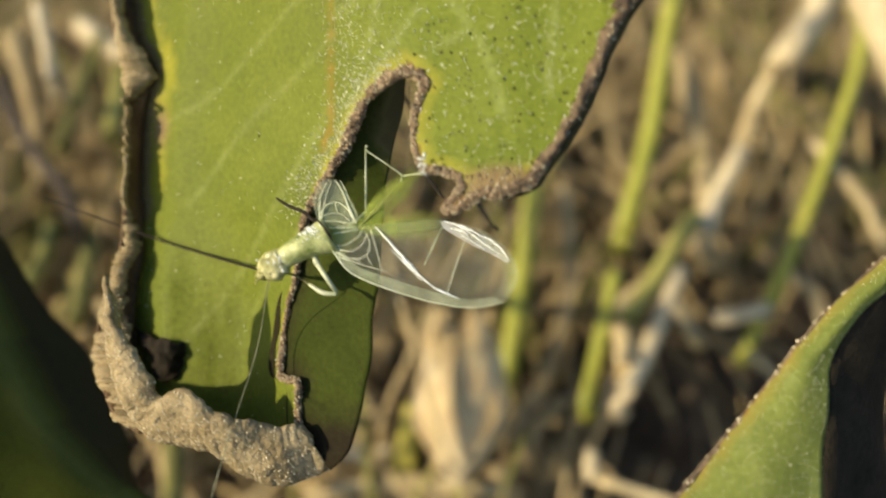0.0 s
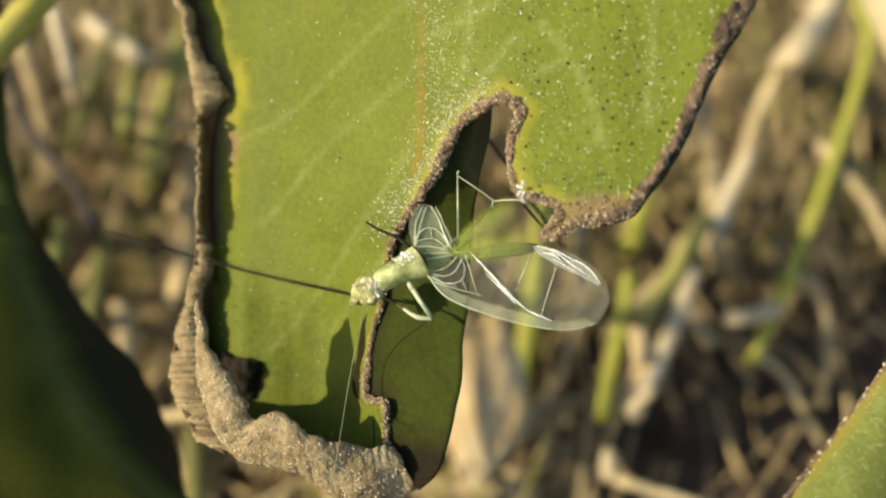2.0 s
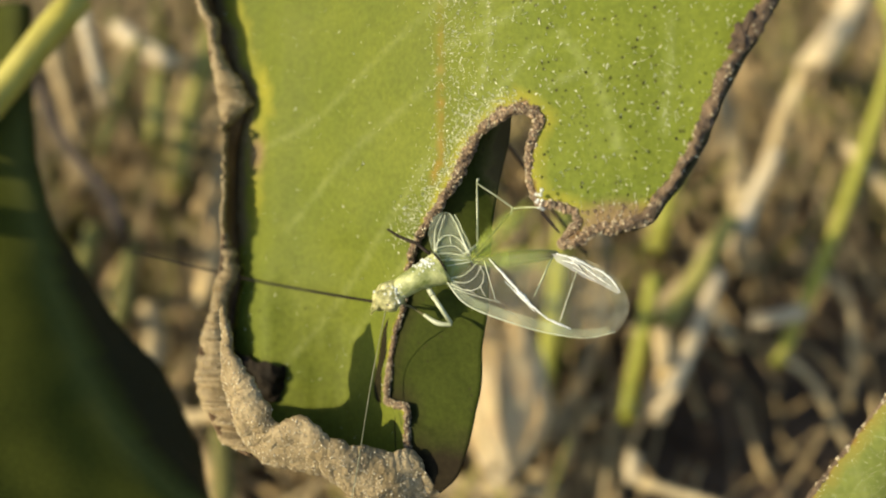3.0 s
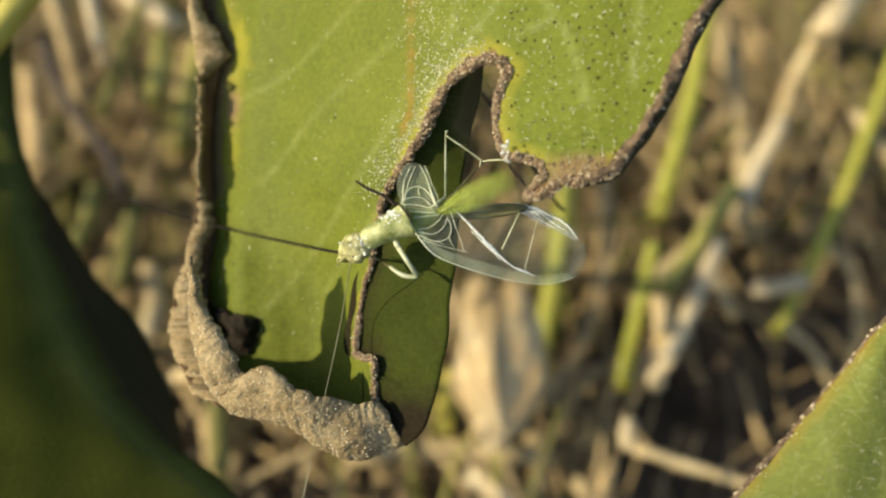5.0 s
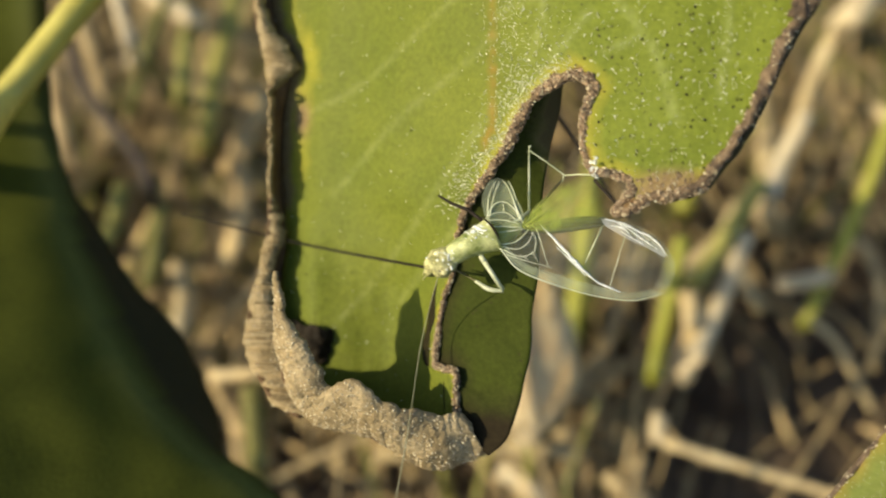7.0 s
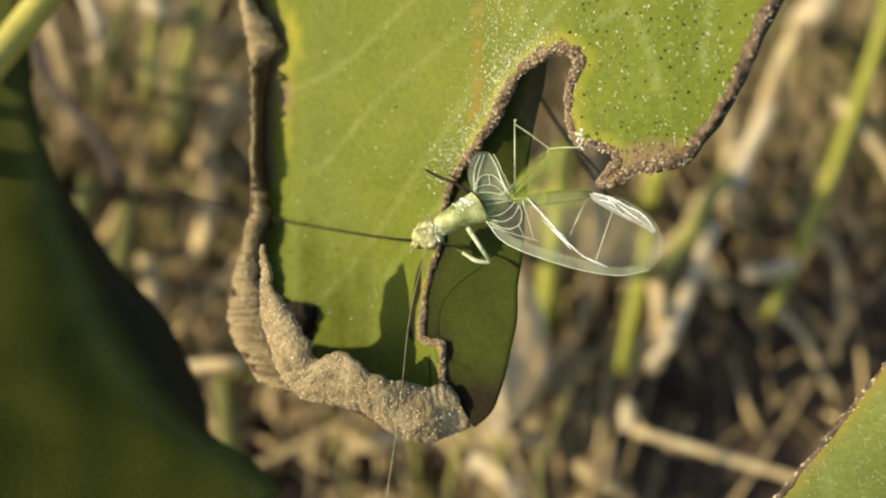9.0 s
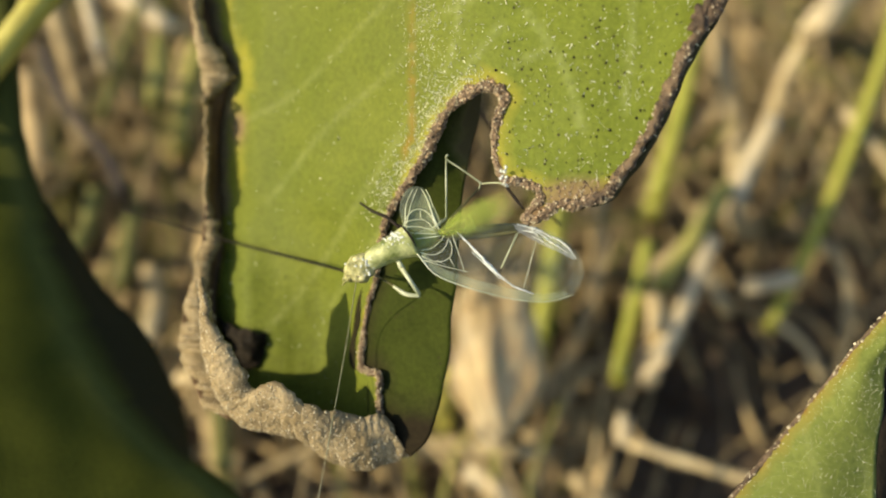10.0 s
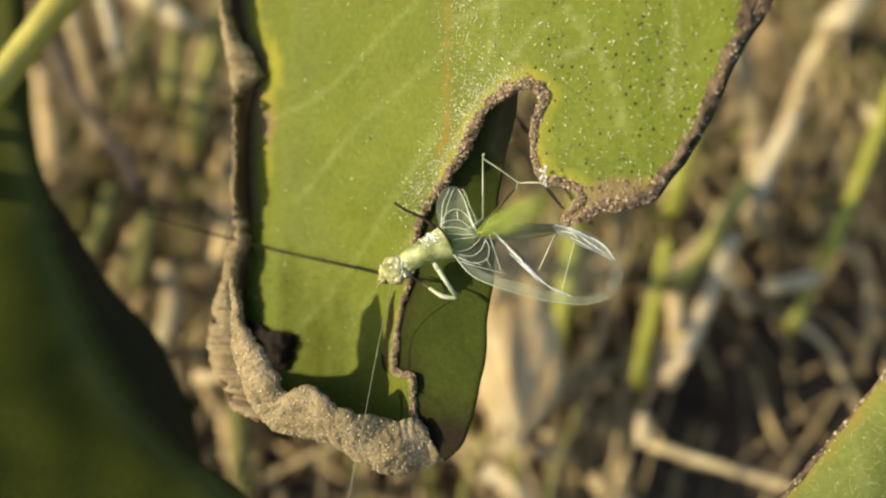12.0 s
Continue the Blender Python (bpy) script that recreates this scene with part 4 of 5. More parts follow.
def legs():
    fore = limb("front_leg", [(0.55, -3.2, 0.9), (0.95, -3.9, 1.5)], (0.2, 0.2), LEG, None, "pale glassy front leg")
    limb("femur", [(0.95, -3.9, 1.5), (2.2, -5.75, 1.5)], (0.17, 0.2, 0.15), LEG, fore)
    limb("tibia", [(2.25, -5.85, 1.5), (1.3, -5.75, 1.4), (0.35, -5.2, 1.1)], (0.13, 0.17, 0.12), LEG, fore)
    limb("tarsus", [(0.35, -5.2, 1.1), (-0.5, -4.75, 0.2), (-1.7, -4.3, -1.5)], (0.08, 0.07, 0.05), LEG_DARK, fore, "dark foot")
    other = limb("front_leg", [(0.9, -1.2, 1.3), (-0.2, -0.35, 0.6)], (0.13, 0.12), FEELER, None, "dark front foot on the leaf edge")
    limb("tarsus", [(-0.2, -0.35, 0.6), (-1.3, 0.1, 0.0), (-2.3, 0.7, -1.2)], (0.13, 0.11, 0.08), FEELER, other)
    mid = limb("middle_leg", [(2.6, -1.5, 0.3), (4.0, -0.4, 0.5)], (0.15, 0.1), LEG, None, "thin pale middle leg")
    limb("tibia", [(4.0, -0.4, 0.5), (3.95, 3.9, 0.5)], (0.075, 0.055), LEG, mid)
    limb("tarsus", [(3.95, 3.9, 0.5), (4.0, 4.05, 0.5), (4.1, 4.1, 0.5)], (0.06, 0.09, 0.05), LEG, mid)
    hind = limb("hind_leg", [(3.4, -1.5, 0.2), (6.5, 2.05, -0.1)], (0.15, 0.05), LEG_DARK, None, "slender green hind leg")
    limb("tibia", [(6.5, 2.1, -0.1), (5.4, 2.85, 0.3), (4.0, 3.75, 0.5)], (0.07, 0.06, 0.06), LEG, hind)
    limb("spur", [(6.4, 2.2, 0), (6.3, 1.65, 0.1)], (0.06, 0.04), LEG, hind)
    limb("claw", [(6.5, 2.1, 0.0), (7.2, 2.1, 1.0), (8.1, 2.0, 2.3)], (0.05, 0.06, 0.05), LEG, hind)
    limb("hooked_claw", [(8.23, 1.64, 2.40), (8.72, 0.93, 3.30), (9.22, 0.19, 4.20)], (0.12, 0.12, 0.06), FEELER, hind, "black hooked claw")
    far = limb("hind_leg", [(3.6, -1.7, 0.0), (6.5, -1.6, -0.2), (9.1, -1.3, 0.2)], (0.26, 0.26, 0.1), LEG_DARK, None, "slender green hind leg")
    limb("tibia", [(9.1, -1.3, 0.2), (7.9, -3.9, 0.4)], (0.07, 0.05), LEG, far)


legs()


def film(name, outline, depth, mat, at, parent=None, label="", spacing=0.5):
    """A membrane within an outline."""
    line = curve_through(list(outline) + [outline[0]], 0.3)[:-1]
    v, f = sheet(line, depth, spacing, np.random.default_rng(2))
    me = mesh_of(name, (v - np.array(at)) * MM, f, mat)
    ob = part(name, me, parent or cricket, label)
    if parent is None:
        ob.matrix_basis = Matrix.Translation(Vector(np.array(at) - SEAT) * MM)
    return ob


HINGE = (2.2, -2.2, 1.2)
HINGE_UP = (2.6, -1.5, 1.3)


def wing_depth(x, y):
    return 1.5 + 0.035 * (x - 2) - 0.02 * (y + 3.2) ** 2 * (x > 3) + 0.06 * noise.noise(Vector((x, y, 4)))


def lifted(points, up=0.0):
    return [(x, y, wing_depth(x, y) + up) for x, y in points]


def forewing():
    rim = [(1.9, -2.9), (3.0, -4.2), (4.5, -4.95), (7.2, -5.75), (9.5, -6.2), (11.5, -6.3), (13.4, -5.8), (14.2, -4.2), (13.4, -2.4), (11.6, -1.2), (9.1, -0.7), (6.8, -0.9), (4.6, -1.2), (2.6, -1.5)]
    wing = film("forewing", rim, wing_depth, FILM, HINGE, None, "raised clear rounded singing wing with pale veins")
    h = np.array(HINGE)

    def strip(name, a, b, mat):
        v, f = loft([lifted(a, 0.03), lifted(b, 0.05)], 40, 4)
        part(name, mesh_of(name, (v - h) * MM, f, mat), wing)

    strip("milky_border", [(2.0, -3.0), (3.0, -4.2), (4.5, -4.95), (7.2, -5.75), (9.5, -6.2), (11.5, -6.3), (13.2, -5.85)], [(2.3, -2.7), (3.5, -3.85), (5, -4.4), (7.4, -5.05), (9.6, -5.55), (11.3, -5.75), (12.6, -5.5)], FILM_PALE)
    strip("milky_tip", [(13.2, -5.85), (14.2, -4.2), (13.4, -2.4), (11.6, -1.2), (9.6, -0.75)], [(12.6, -5.5), (13.2, -4.1), (12.5, -2.8), (11.2, -1.9), (9.6, -1.4)], FILM)
    # whiter film over the crumpled tip paints the glare on it
    strip("crumpled_glare_tip", [(8.9, -0.75), (10.3, -1.0), (11.6, -1.5), (12.9, -2.4), (13.5, -3.2)], [(9.2, -1.25), (10.1, -1.75), (11.1, -2.25), (12.3, -2.75), (13.4, -3.3)], FILM_WHITE)
    for pts, r in (
        ([(4.7, -1.3), (6.0, -2.6), (7.6, -4.2), (8.9, -5.2), (10.2, -5.7)], (0.05, 0.11, 0.12, 0.07, 0.05)),
        ([(5.8, -2.75), (6.9, -3.75), (7.9, -4.7)], (0.03, 0.06, 0.03)),
        ([(9.2, -0.75), (10.6, -1.1), (11.8, -1.7)], (0.05, 0.12, 0.05)),
        ([(11.8, -1.6), (12.8, -2.2), (13.6, -3.2)], (0.07, 0.08, 0.03)),
        ([(9.6, -1.2), (10.4, -1.35), (10.9, -1.75)], (0.03, 0.09, 0.03)),
        ([(9.9, -0.95), (10.9, -1.45), (11.7, -2.0), (12.3, -2.3)], (0.02, 0.05, 0.06, 0.02)),
        ([(10.3, -1.6), (11.0, -1.95), (11.9, -2.45)], (0.02, 0.05, 0.02)),
        ([(11.2, -1.55), (12.0, -2.2), (12.9, -2.75)], (0.02, 0.05, 0.02)),
        ([(8.9, -5.15), (9.6, -5.45), (10.4, -5.75)], (0.04, 0.08, 0.03)),
    ):
        limb("ridge", lifted(pts, 0.06), r, RIB, wing, sides=6, at=HINGE)
    for pts, r in (
        (rim[:7], (0.09, 0.07, 0.05, 0.03)),
        ([(2.1, -2.7), (2.9, -2.55), (3.5, -2.1), (3.9, -1.6)], (0.05, 0.05, 0.04)),
        ([(2.1, -2.85), (3.1, -3.0), (3.8, -2.6), (4.2, -1.8)], (0.05, 0.05, 0.04)),
        ([(2.2, -3.1), (3.3, -3.5), (4.2, -3.2), (4.4, -2.4), (4.1, -1.8)], (0.05, 0.05, 0.04)),
        ([(2.4, -3.4), (4.0, -3.85), (5.6, -4.2)], (0.05, 0.04, 0.03)),
        ([(3.3, -3.4), (3.9, -3.7)], (0.04, 0.03)),
        ([(4.2, -3.2), (4.6, -3.9)], (0.04, 0.03)),
        ([(4.4, -1.5), (4.9, -3.0), (5.3, -4.2)], (0.05, 0.04, 0.03)),
        ([(10.6, -1.9), (10.1, -3.6), (9.6, -5.4)], (0.045, 0.04)),
    ):
        limb("vein", lifted(pts, 0.06), r, VEIN, wing, sides=6, at=HINGE)
    return wing


def upper_wing():
    rim = [(1.0, -1.2), (0.65, 0.3), (1.1, 1.5), (2.1, 1.7), (2.9, 0.7), (3.6, -0.9), (2.7, -1.6)]
    wing = film("base_field", rim, lambda x, y: 1.5 + 0.1 * math.sin(x * 2), FILM_PALE, HINGE_UP, None, "clear fan-veined wing base", 0.3)
    for pts, r in (
        ([(1.1, -1.1), (1.1, 0.4), (1.5, 1.5)], (0.06, 0.03)), ([(1.2, -0.9), (1.45, 0.5), (1.8, 1.55)], (0.05, 0.03)),
        ([(2.1, 1.6), (2.6, 0.8), (3.0, -0.2), (3.5, -1.2)], (0.04, 0.06, 0.09, 0.06)), ([(2.4, 1.6), (2.75, 1.0), (3.0, 0.3)], (0.03, 0.05, 0.03)),
        ([(1.1, -0.6), (1.6, 0.05), (2.3, 0.15), (2.9, -0.3), (3.3, -1.0)], (0.05, 0.06, 0.05)), ([(1.15, -0.75), (1.9, -0.55), (2.5, -0.6), (3.0, -1.0)], (0.05, 0.045, 0.04)),
        ([(1.2, -1.1), (2.1, -1.05), (3.2, -1.25)], (0.06, 0.06, 0.04)), ([(1.5, -1.5), (2.5, -1.5), (3.4, -1.5)], (0.06, 0.05, 0.04)), ([(2.1, 0.1), (2.2, -0.5)], (0.04, 0.04)),
        ([(1.9, -1.9), (2.8, -1.75), (3.6, -1.6)], (0.06, 0.05, 0.04)),
    ):
        limb("vein", [(x, y, 1.62 + 0.1 * math.sin(x * 2)) for x, y in pts], r, VEIN, wing, sides=6, at=HINGE_UP)
    return wing


def green_field(name, tip, at, label):
    """A green, half see-through field of a wing that opens and shuts like a blade of scissors."""
    a, b = np.array(at), np.array(tip, float)
    x = (b - a) / np.linalg.norm(b - a)
    y = np.cross((0, 0, 1), x)
    long = np.linalg.norm(b - a)
    v, f, n = [], [], 16
    for i in range(n + 1):
        u = i / n
        w = 0.72 * math.sin(math.pi * min(1, u * 0.93 + 0.05)) ** 0.8
        for s in (-1, -0.5, 0, 0.5, 1):
            v.append(x * long * u + y * w * s + np.array([0, 0, 0.18 * (1 - s * s)]))
    f = [(i * 5 + k, i * 5 + k + 1, (i + 1) * 5 + k + 1, (i + 1) * 5 + k) for i in range(n) for k in range(4)]
    ob = part(name, mesh_of(name, np.array(v) * MM, f, FILM_GREEN), cricket, label)
    ob.matrix_basis = Matrix.Translation(Vector(a - SEAT) * MM)
    part("vein", tube("field_vein", [x * 0.2 + (0, 0, 0.2), x * long * 0.5 + (0, 0, 0.3), x * long * 0.95 + (0, 0, 0.1)], (0.045, 0.035, 0.02), ABDOMEN, 6, step=0.3), ob)
    return ob


wing_big = forewing()
wing_small = upper_wing()
field_up = green_field("wing_field", (7.5, 2.3, 1.0), (3.5, -1.5, 1.1), "green half-clear field of the wing")
field_low = green_field("wing_field", (9.2, -1.3, 1.4), (3.6, -1.5, 1.3), "green half-clear field of the wing")
feeler_far = limb("feeler", [(-2.1, -4.45, 1.5), (-5.2, -4.2, -5.2), (-9.25, -3.63, -9.0), (-13.2, -2.95, -11.0), (-17.06, -2.1, -11.6), (-21.9, -0.9, -12.0), (-24.2, -0.38, -12.4)], (0.11, 0.1, 0.09, 0.065), FEELER, None, "long dark thread-like feeler", 6, at=(-2.1, -4.45, 1.5))
feeler_low = limb("feeler", [(-2.2, -4.9, 1.7), (-3.54, -10.04, -2.60), (-4.26, -15.83, 0.70), (-5.60, -23.87, 2.20), (-6.34, -29.09, 3.00)], (0.035, 0.035, 0.03, 0.022), FEELER_PALE, None, "long pale thread-like feeler", 6, at=(-2.2, -4.9, 1.7))
limb("feeler_base", [(-1.5, -4.6, 1.5), (-2.15, -4.5, 1.55)], (0.14, 0.12), LEG_DARK)

# ---------------------------------------------------------------- dry grass behind
FAN = np.array([0.003, -0.0453, 0.178])  # the stalks lean outwards from here


def stem(name, points, width, mat, label, category="straw", group="dry stalks", rooted=True, nodes=1, lump=0.04):
    """A dry stalk through points; where rooted, its lower end runs on down to the ground."""
    p = [np.array(q, float) for q in points]
    if rooted:
        low = p[-1] if p[-1][2] <= p[0][2] else p[0]
        away = low + (low - FAN) * (low[2] + 0.006) / (FAN[2] - low[2])
        if p[-1][2] <= p[0][2]:
            p = p + [away]
        else:
            p = [away] + p
    base = p[-1] if p[-1][2] <= p[0][2] else p[0]
    r = 0.43 * width / MM
    path = curve_through([(q - base) / MM for q in p], 3.0)
    radii = [r * (1 + 0.12 * math.sin(3.1 * k)) for k in range(6)]
    if rooted:  # thinner towards the root
        thin = (1, 1, 1, 0.95, 0.7, 0.4)
        radii = [a * b for a, b in zip(radii, thin if base is p[-1] else thin[::-1])]
    v, f = tube_data(path, radii, 9, lump, seed=width * 999)
    ob = new(name, mesh_of(name, np.array(v) * MM, f, mat))
    ob.location = base
    tagged(ob, label, category, group)
    for k in range(nodes):
        c = path[int(len(path) * (k + 1) / (nodes + 1))]
        q = path[int(len(path) * (k + 1) / (nodes + 1)) + 1]
        d = (q - c) / np.linalg.norm(q - c)
        part("node", tube("stalk_node", [c - d * r * 0.8, c - d * r * 0.3, c + d * r * 0.3, c + d * r * 0.8], (r * 0.9, r * 1.14, r * 1.14, r * 0.9), mat, 9), ob)
    return ob


def stalks():
    stem("grass_stem", [(0.0900, 0.1400, 0.0747), (0.0923, 0.1324, 0.0685), (0.0939, 0.1248, 0.0624), (0.0826, 0.0999, 0.0477), (0.0727, 0.0812, 0.0396), (0.0675, 0.0726, 0.0362), (0.0625, 0.0648, 0.0336)], 0.0032, STEM_GREEN, "tall yellow-green grass stem with a dry stub at its node", "grass stem", group="green stems", nodes=1)
    stem("straw", [(0.0568, 0.0682, 0.0409), (0.0619, 0.0694, 0.0404), (0.0673, 0.0718, 0.0395)], 0.0035, STRAW_PALE, "short broken pale straw stub", rooted=False, nodes=0)
    stem("straw", [(0.0635, 0.0699, 0.0300), (0.0714, 0.0675, 0.0248), (0.0767, 0.0627, 0.0176), (0.0802, 0.0592, 0.0129)], 0.0021, STRAW, "thin bent tan straw", nodes=0)
    stem("straw", [(0.0774, 0.0894, 0.0306), (0.0816, 0.0867, 0.0293), (0.0836, 0.0814, 0.0258), (0.0838, 0.0754, 0.0204), (0.0833, 0.0696, 0.0126)], 0.0026, STRAW, "curled tan straw on the litter", nodes=0)
    stem("straw", [(0.0330, 0.0395, 0.0328), (0.0452, 0.0366, 0.0308), (0.0593, 0.0332, 0.0284), (0.0732, 0.0298, 0.0260)], 0.0021, STRAW, "straight cream straw lying across others", nodes=1)
    stem("straw", [(0.0330, 0.0446, 0.0333), (0.0324, 0.0422, 0.0325), (0.0327, 0.0399, 0.0318)], 0.0033, STRAW_PALE, "short pale straw stub", rooted=False, nodes=0)
    stem("straw", [(0.0504, 0.0747, 0.0474), (0.0465, 0.0664, 0.0452), (0.0419, 0.0570, 0.0432), (0.0369, 0.0484, 0.0407)], 0.0037, STRAW_PALE, "thick cream straw with a node", nodes=1)
    stem("grass_stem", [(0.0537, 0.0835, 0.0526), (0.0483, 0.0760, 0.0498), (0.0432, 0.0691, 0.0465), (0.0400, 0.0654, 0.0446)], 0.0038, OLIVE_FALLEN, "olive grass stem among dry straw", "grass stem", group="green stems", nodes=1)
    stem("grass_stem", [(0.0382, 0.0726, 0.0487), (0.0350, 0.0611, 0.0435), (0.0333, 0.0554, 0.0410), (0.0318, 0.0495, 0.0383)], 0.0033, STEM_GREEN, "yellow-green grass stem among dry straw", "grass stem", group="green stems", nodes=1)
    stem("straw", [(0.0381, 0.0624, 0.0458), (0.0387, 0.0589, 0.0439), (0.0389, 0.0560, 0.0412)], 0.0039, STRAW, "short tan straw piece among stems", nodes=0)
    stem("straw", [(0.0520, 0.0791, 0.0335), (0.0542, 0.0756, 0.0316), (0.0567, 0.0723, 0.0286)], 0.0029, STRAW, "short tan straw piece among stems", nodes=0)
    stem("straw", [(0.0593, 0.1374, 0.0528), (0.0615, 0.1204, 0.0456), (0.0622, 0.1057, 0.0392), (0.0620, 0.0918, 0.0322)], 0.0053, STRAW, "thick pale dry straw standing upright", nodes=1)
    stem("grass_stem", [(0.0583, 0.1452, 0.0693), (0.0543, 0.1311, 0.0611), (0.0498, 0.1116, 0.0490), (0.0430, 0.0919, 0.0368)], 0.0045, STEM_GREEN, "yellow-green grass stem among dry straw", "grass stem", group="green stems", nodes=1)
    stem("straw", [(0.0926, 0.1475, 0.0652), (0.0881, 0.1390, 0.0597), (0.0802, 0.1304, 0.0541)], 0.0075, STRAW_PALE, "thick jointed cream straw standing upright", nodes=1)
    stem("straw", [(0.0793, 0.1298, 0.0536), (0.0747, 0.1235, 0.0489), (0.0687, 0.1113, 0.0399), (0.0606, 0.0970, 0.0301)], 0.0037, STRAW, "slim tan straw below a thick joint", nodes=2)
    stem("straw", [(0.0654, 0.1002, 0.0548), (0.0601, 0.0921, 0.0495), (0.0565, 0.0837, 0.0439)], 0.0039, STRAW_PALE, "slim pale straw among green stems", nodes=1)
    stem("straw", [(0.0321, 0.1045, 0.0410), (0.0327, 0.0915, 0.0338), (0.0314, 0.0785, 0.0294), (0.0261, 0.0651, 0.0248), (0.0182, 0.0531, 0.0216)], 0.0034, STRAW, "long bent tan straw", nodes=1)
    stem("grass_stem", [(0.0251, 0.0999, 0.0451), (0.0225, 0.0834, 0.0373), (0.0189, 0.0631, 0.0258)], 0.0047, STEM_GREEN, "yellow-green grass stem among dry straw", "grass stem", group="green stems", nodes=2)
    stem("grass_stem", [(0.0019, 0.0570, 0.0286), (0.0007, 0.0496, 0.0269), (-0.0002, 0.0441, 0.0244)], 0.0049, STEM_YELLOW, "short yellow-green grass stub", "grass stem", group="green stems", nodes=0)
    stem("straw", [(-0.0172, 0.0407, 0.0242), (-0.0012, 0.0429, 0.0260), (0.0193, 0.0423, 0.0235)], 0.0034, STRAW, "cream straw lying level on the litter", nodes=1)
    stem("straw", [(-0.0145, 0.0410, 0.0245), (-0.0033, 0.0423, 0.0238), (0.0138, 0.0431, 0.0223)], 0.0035, STRAW, "cream straw lying level on the litter", nodes=1)
    stem("straw", [(-0.0110, 0.0505, 0.0253), (-0.0067, 0.0482, 0.0243), (-0.0027, 0.0499, 0.0245)], 0.0041, STRAW_PALE, "bleached piece of straw on the litter", nodes=0)
    stem("straw", [(-0.0152, 0.0738, 0.0259), (-0.0091, 0.0643, 0.0220), (-0.0045, 0.0577, 0.0182)], 0.0033, STRAW, "tan straw behind the leaf", nodes=0)
    stem("straw", [(-0.0652, 0.1030, 0.0852), (-0.0627, 0.0961, 0.0816), (-0.0590, 0.0869, 0.0772)], 0.0027, STRAW_PALE, "thin pale straw with a broken end", nodes=0)
    stem("straw", [(-0.0699, 0.1268, 0.0664), (-0.0633, 0.1221, 0.0646), (-0.0571, 0.1188, 0.0627)], 0.0047, STRAW_PALE, "pale straw among dry stems", nodes=0)
    stem("grass_stem", [(-0.0368, 0.0416, 0.1255), (-0.0405, 0.0369, 0.1228), (-0.0439, 0.0334, 0.1199), (-0.0471, 0.0290, 0.1175), (-0.0531, 0.0224, 0.1132)], 0.0036, STEM_YELLOW, "thick yellow standing grass stem", "grass stem", group="green stems", nodes=0)
    stem("straw", [(-0.0905, 0.1168, 0.0519), (-0.0870, 0.1049, 0.0479), (-0.0834, 0.0933, 0.0426)], 0.0057, STRAW_FALLEN, "dull tan straw standing in the litter", nodes=0)
    stem("straw", [(-0.0448, 0.1146, 0.0475), (-0.0477, 0.1067, 0.0447), (-0.0507, 0.0989, 0.0406)], 0.0058, STRAW_FALLEN, "dull tan straw standing in the litter", nodes=0)
    stem("straw", [(-0.0485, 0.0969, 0.0440), (-0.0463, 0.0881, 0.0414), (-0.0486, 0.0760, 0.0362)], 0.0046, STRAW_FALLEN, "dull tan straw standing in the litter", nodes=1)
    stem("grass_stem", [(-0.0513, 0.1325, 0.0625), (-0.0531, 0.1235, 0.0572), (-0.0558, 0.1102, 0.0495), (-0.0561, 0.1023, 0.0439)], 0.0048, OLIVE_FALLEN, "olive grass stem among dry straw", "grass stem", group="green stems", nodes=1)
    stem("grass_stem", [(-0.0686, 0.0857, 0.0485), (-0.0694, 0.0785, 0.0448), (-0.0717, 0.0745, 0.0427)], 0.0039, OLIVE_FALLEN, "olive grass stem among dry straw", "grass stem", group="green stems", nodes=0)
    stem("grass_stem", [(-0.0602, 0.0821, 0.0475), (-0.0602, 0.0743, 0.0446), (-0.0608, 0.0674, 0.0412)], 0.0037, OLIVE_FALLEN, "olive grass stem among dry straw", "grass stem", group="green stems", nodes=0)
    stem("straw", [(-0.0574, 0.0732, 0.0394), (-0.0547, 0.0656, 0.0366), (-0.0567, 0.0580, 0.0326)], 0.0047, STRAW, "short tan straw piece among stems", nodes=0)
    stem("straw", [(-0.0414, 0.0383, 0.0531), (-0.0374, 0.0386, 0.0532), (-0.0325, 0.0402, 0.0516)], 0.0023, STRAW, "cream straw behind the leaf rim", nodes=0)
    stem("straw", [(-0.0372, 0.0425, 0.0432), (-0.0359, 0.0360, 0.0413), (-0.0345, 0.0276, 0.0378)], 0.0039, OLIVE_FALLEN, "olive-brown straw behind the leaf rim", nodes=0)
    stem("twig", [(-0.0820, 0.1107, 0.0638), (-0.0747, 0.0981, 0.0596), (-0.0654, 0.0882, 0.0553), (-0.0603, 0.0800, 0.0498)], 0.0028, TWIG, "thin dark twig among the straw", "twig", nodes=0)
    stem("straw", [(-0.0845, 0.1258, 0.0647), (-0.0779, 0.1108, 0.0554), (-0.0744, 0.0970, 0.0473)], 0.0042, STRAW_FALLEN, "dull tan straw standing in the litter", nodes=0)
    stem("grass_stem", [(-0.0617, 0.1174, 0.0700), (-0.0649, 0.1021, 0.0633), (-0.0662, 0.0951, 0.0592)], 0.0026, OLIVE_FALLEN, "olive grass stem among dry straw", "grass stem", group="green stems", nodes=0)
    stem("grass_stem", [(-0.0577, 0.1127, 0.0652), (-0.0574, 0.1038, 0.0621), (-0.0572, 0.0983, 0.0594)], 0.0038, OLIVE_FALLEN, "olive grass stem among dry straw", "grass stem", group="green stems", nodes=0)
    stem("straw", [(0.0952, 0.0890, 0.0383), (0.0918, 0.0969, 0.0433), (0.0861, 0.1048, 0.0471), (0.0833, 0.1096, 0.0491)], 0.0030, STRAW, "slim tan straw leaning across", nodes=0)
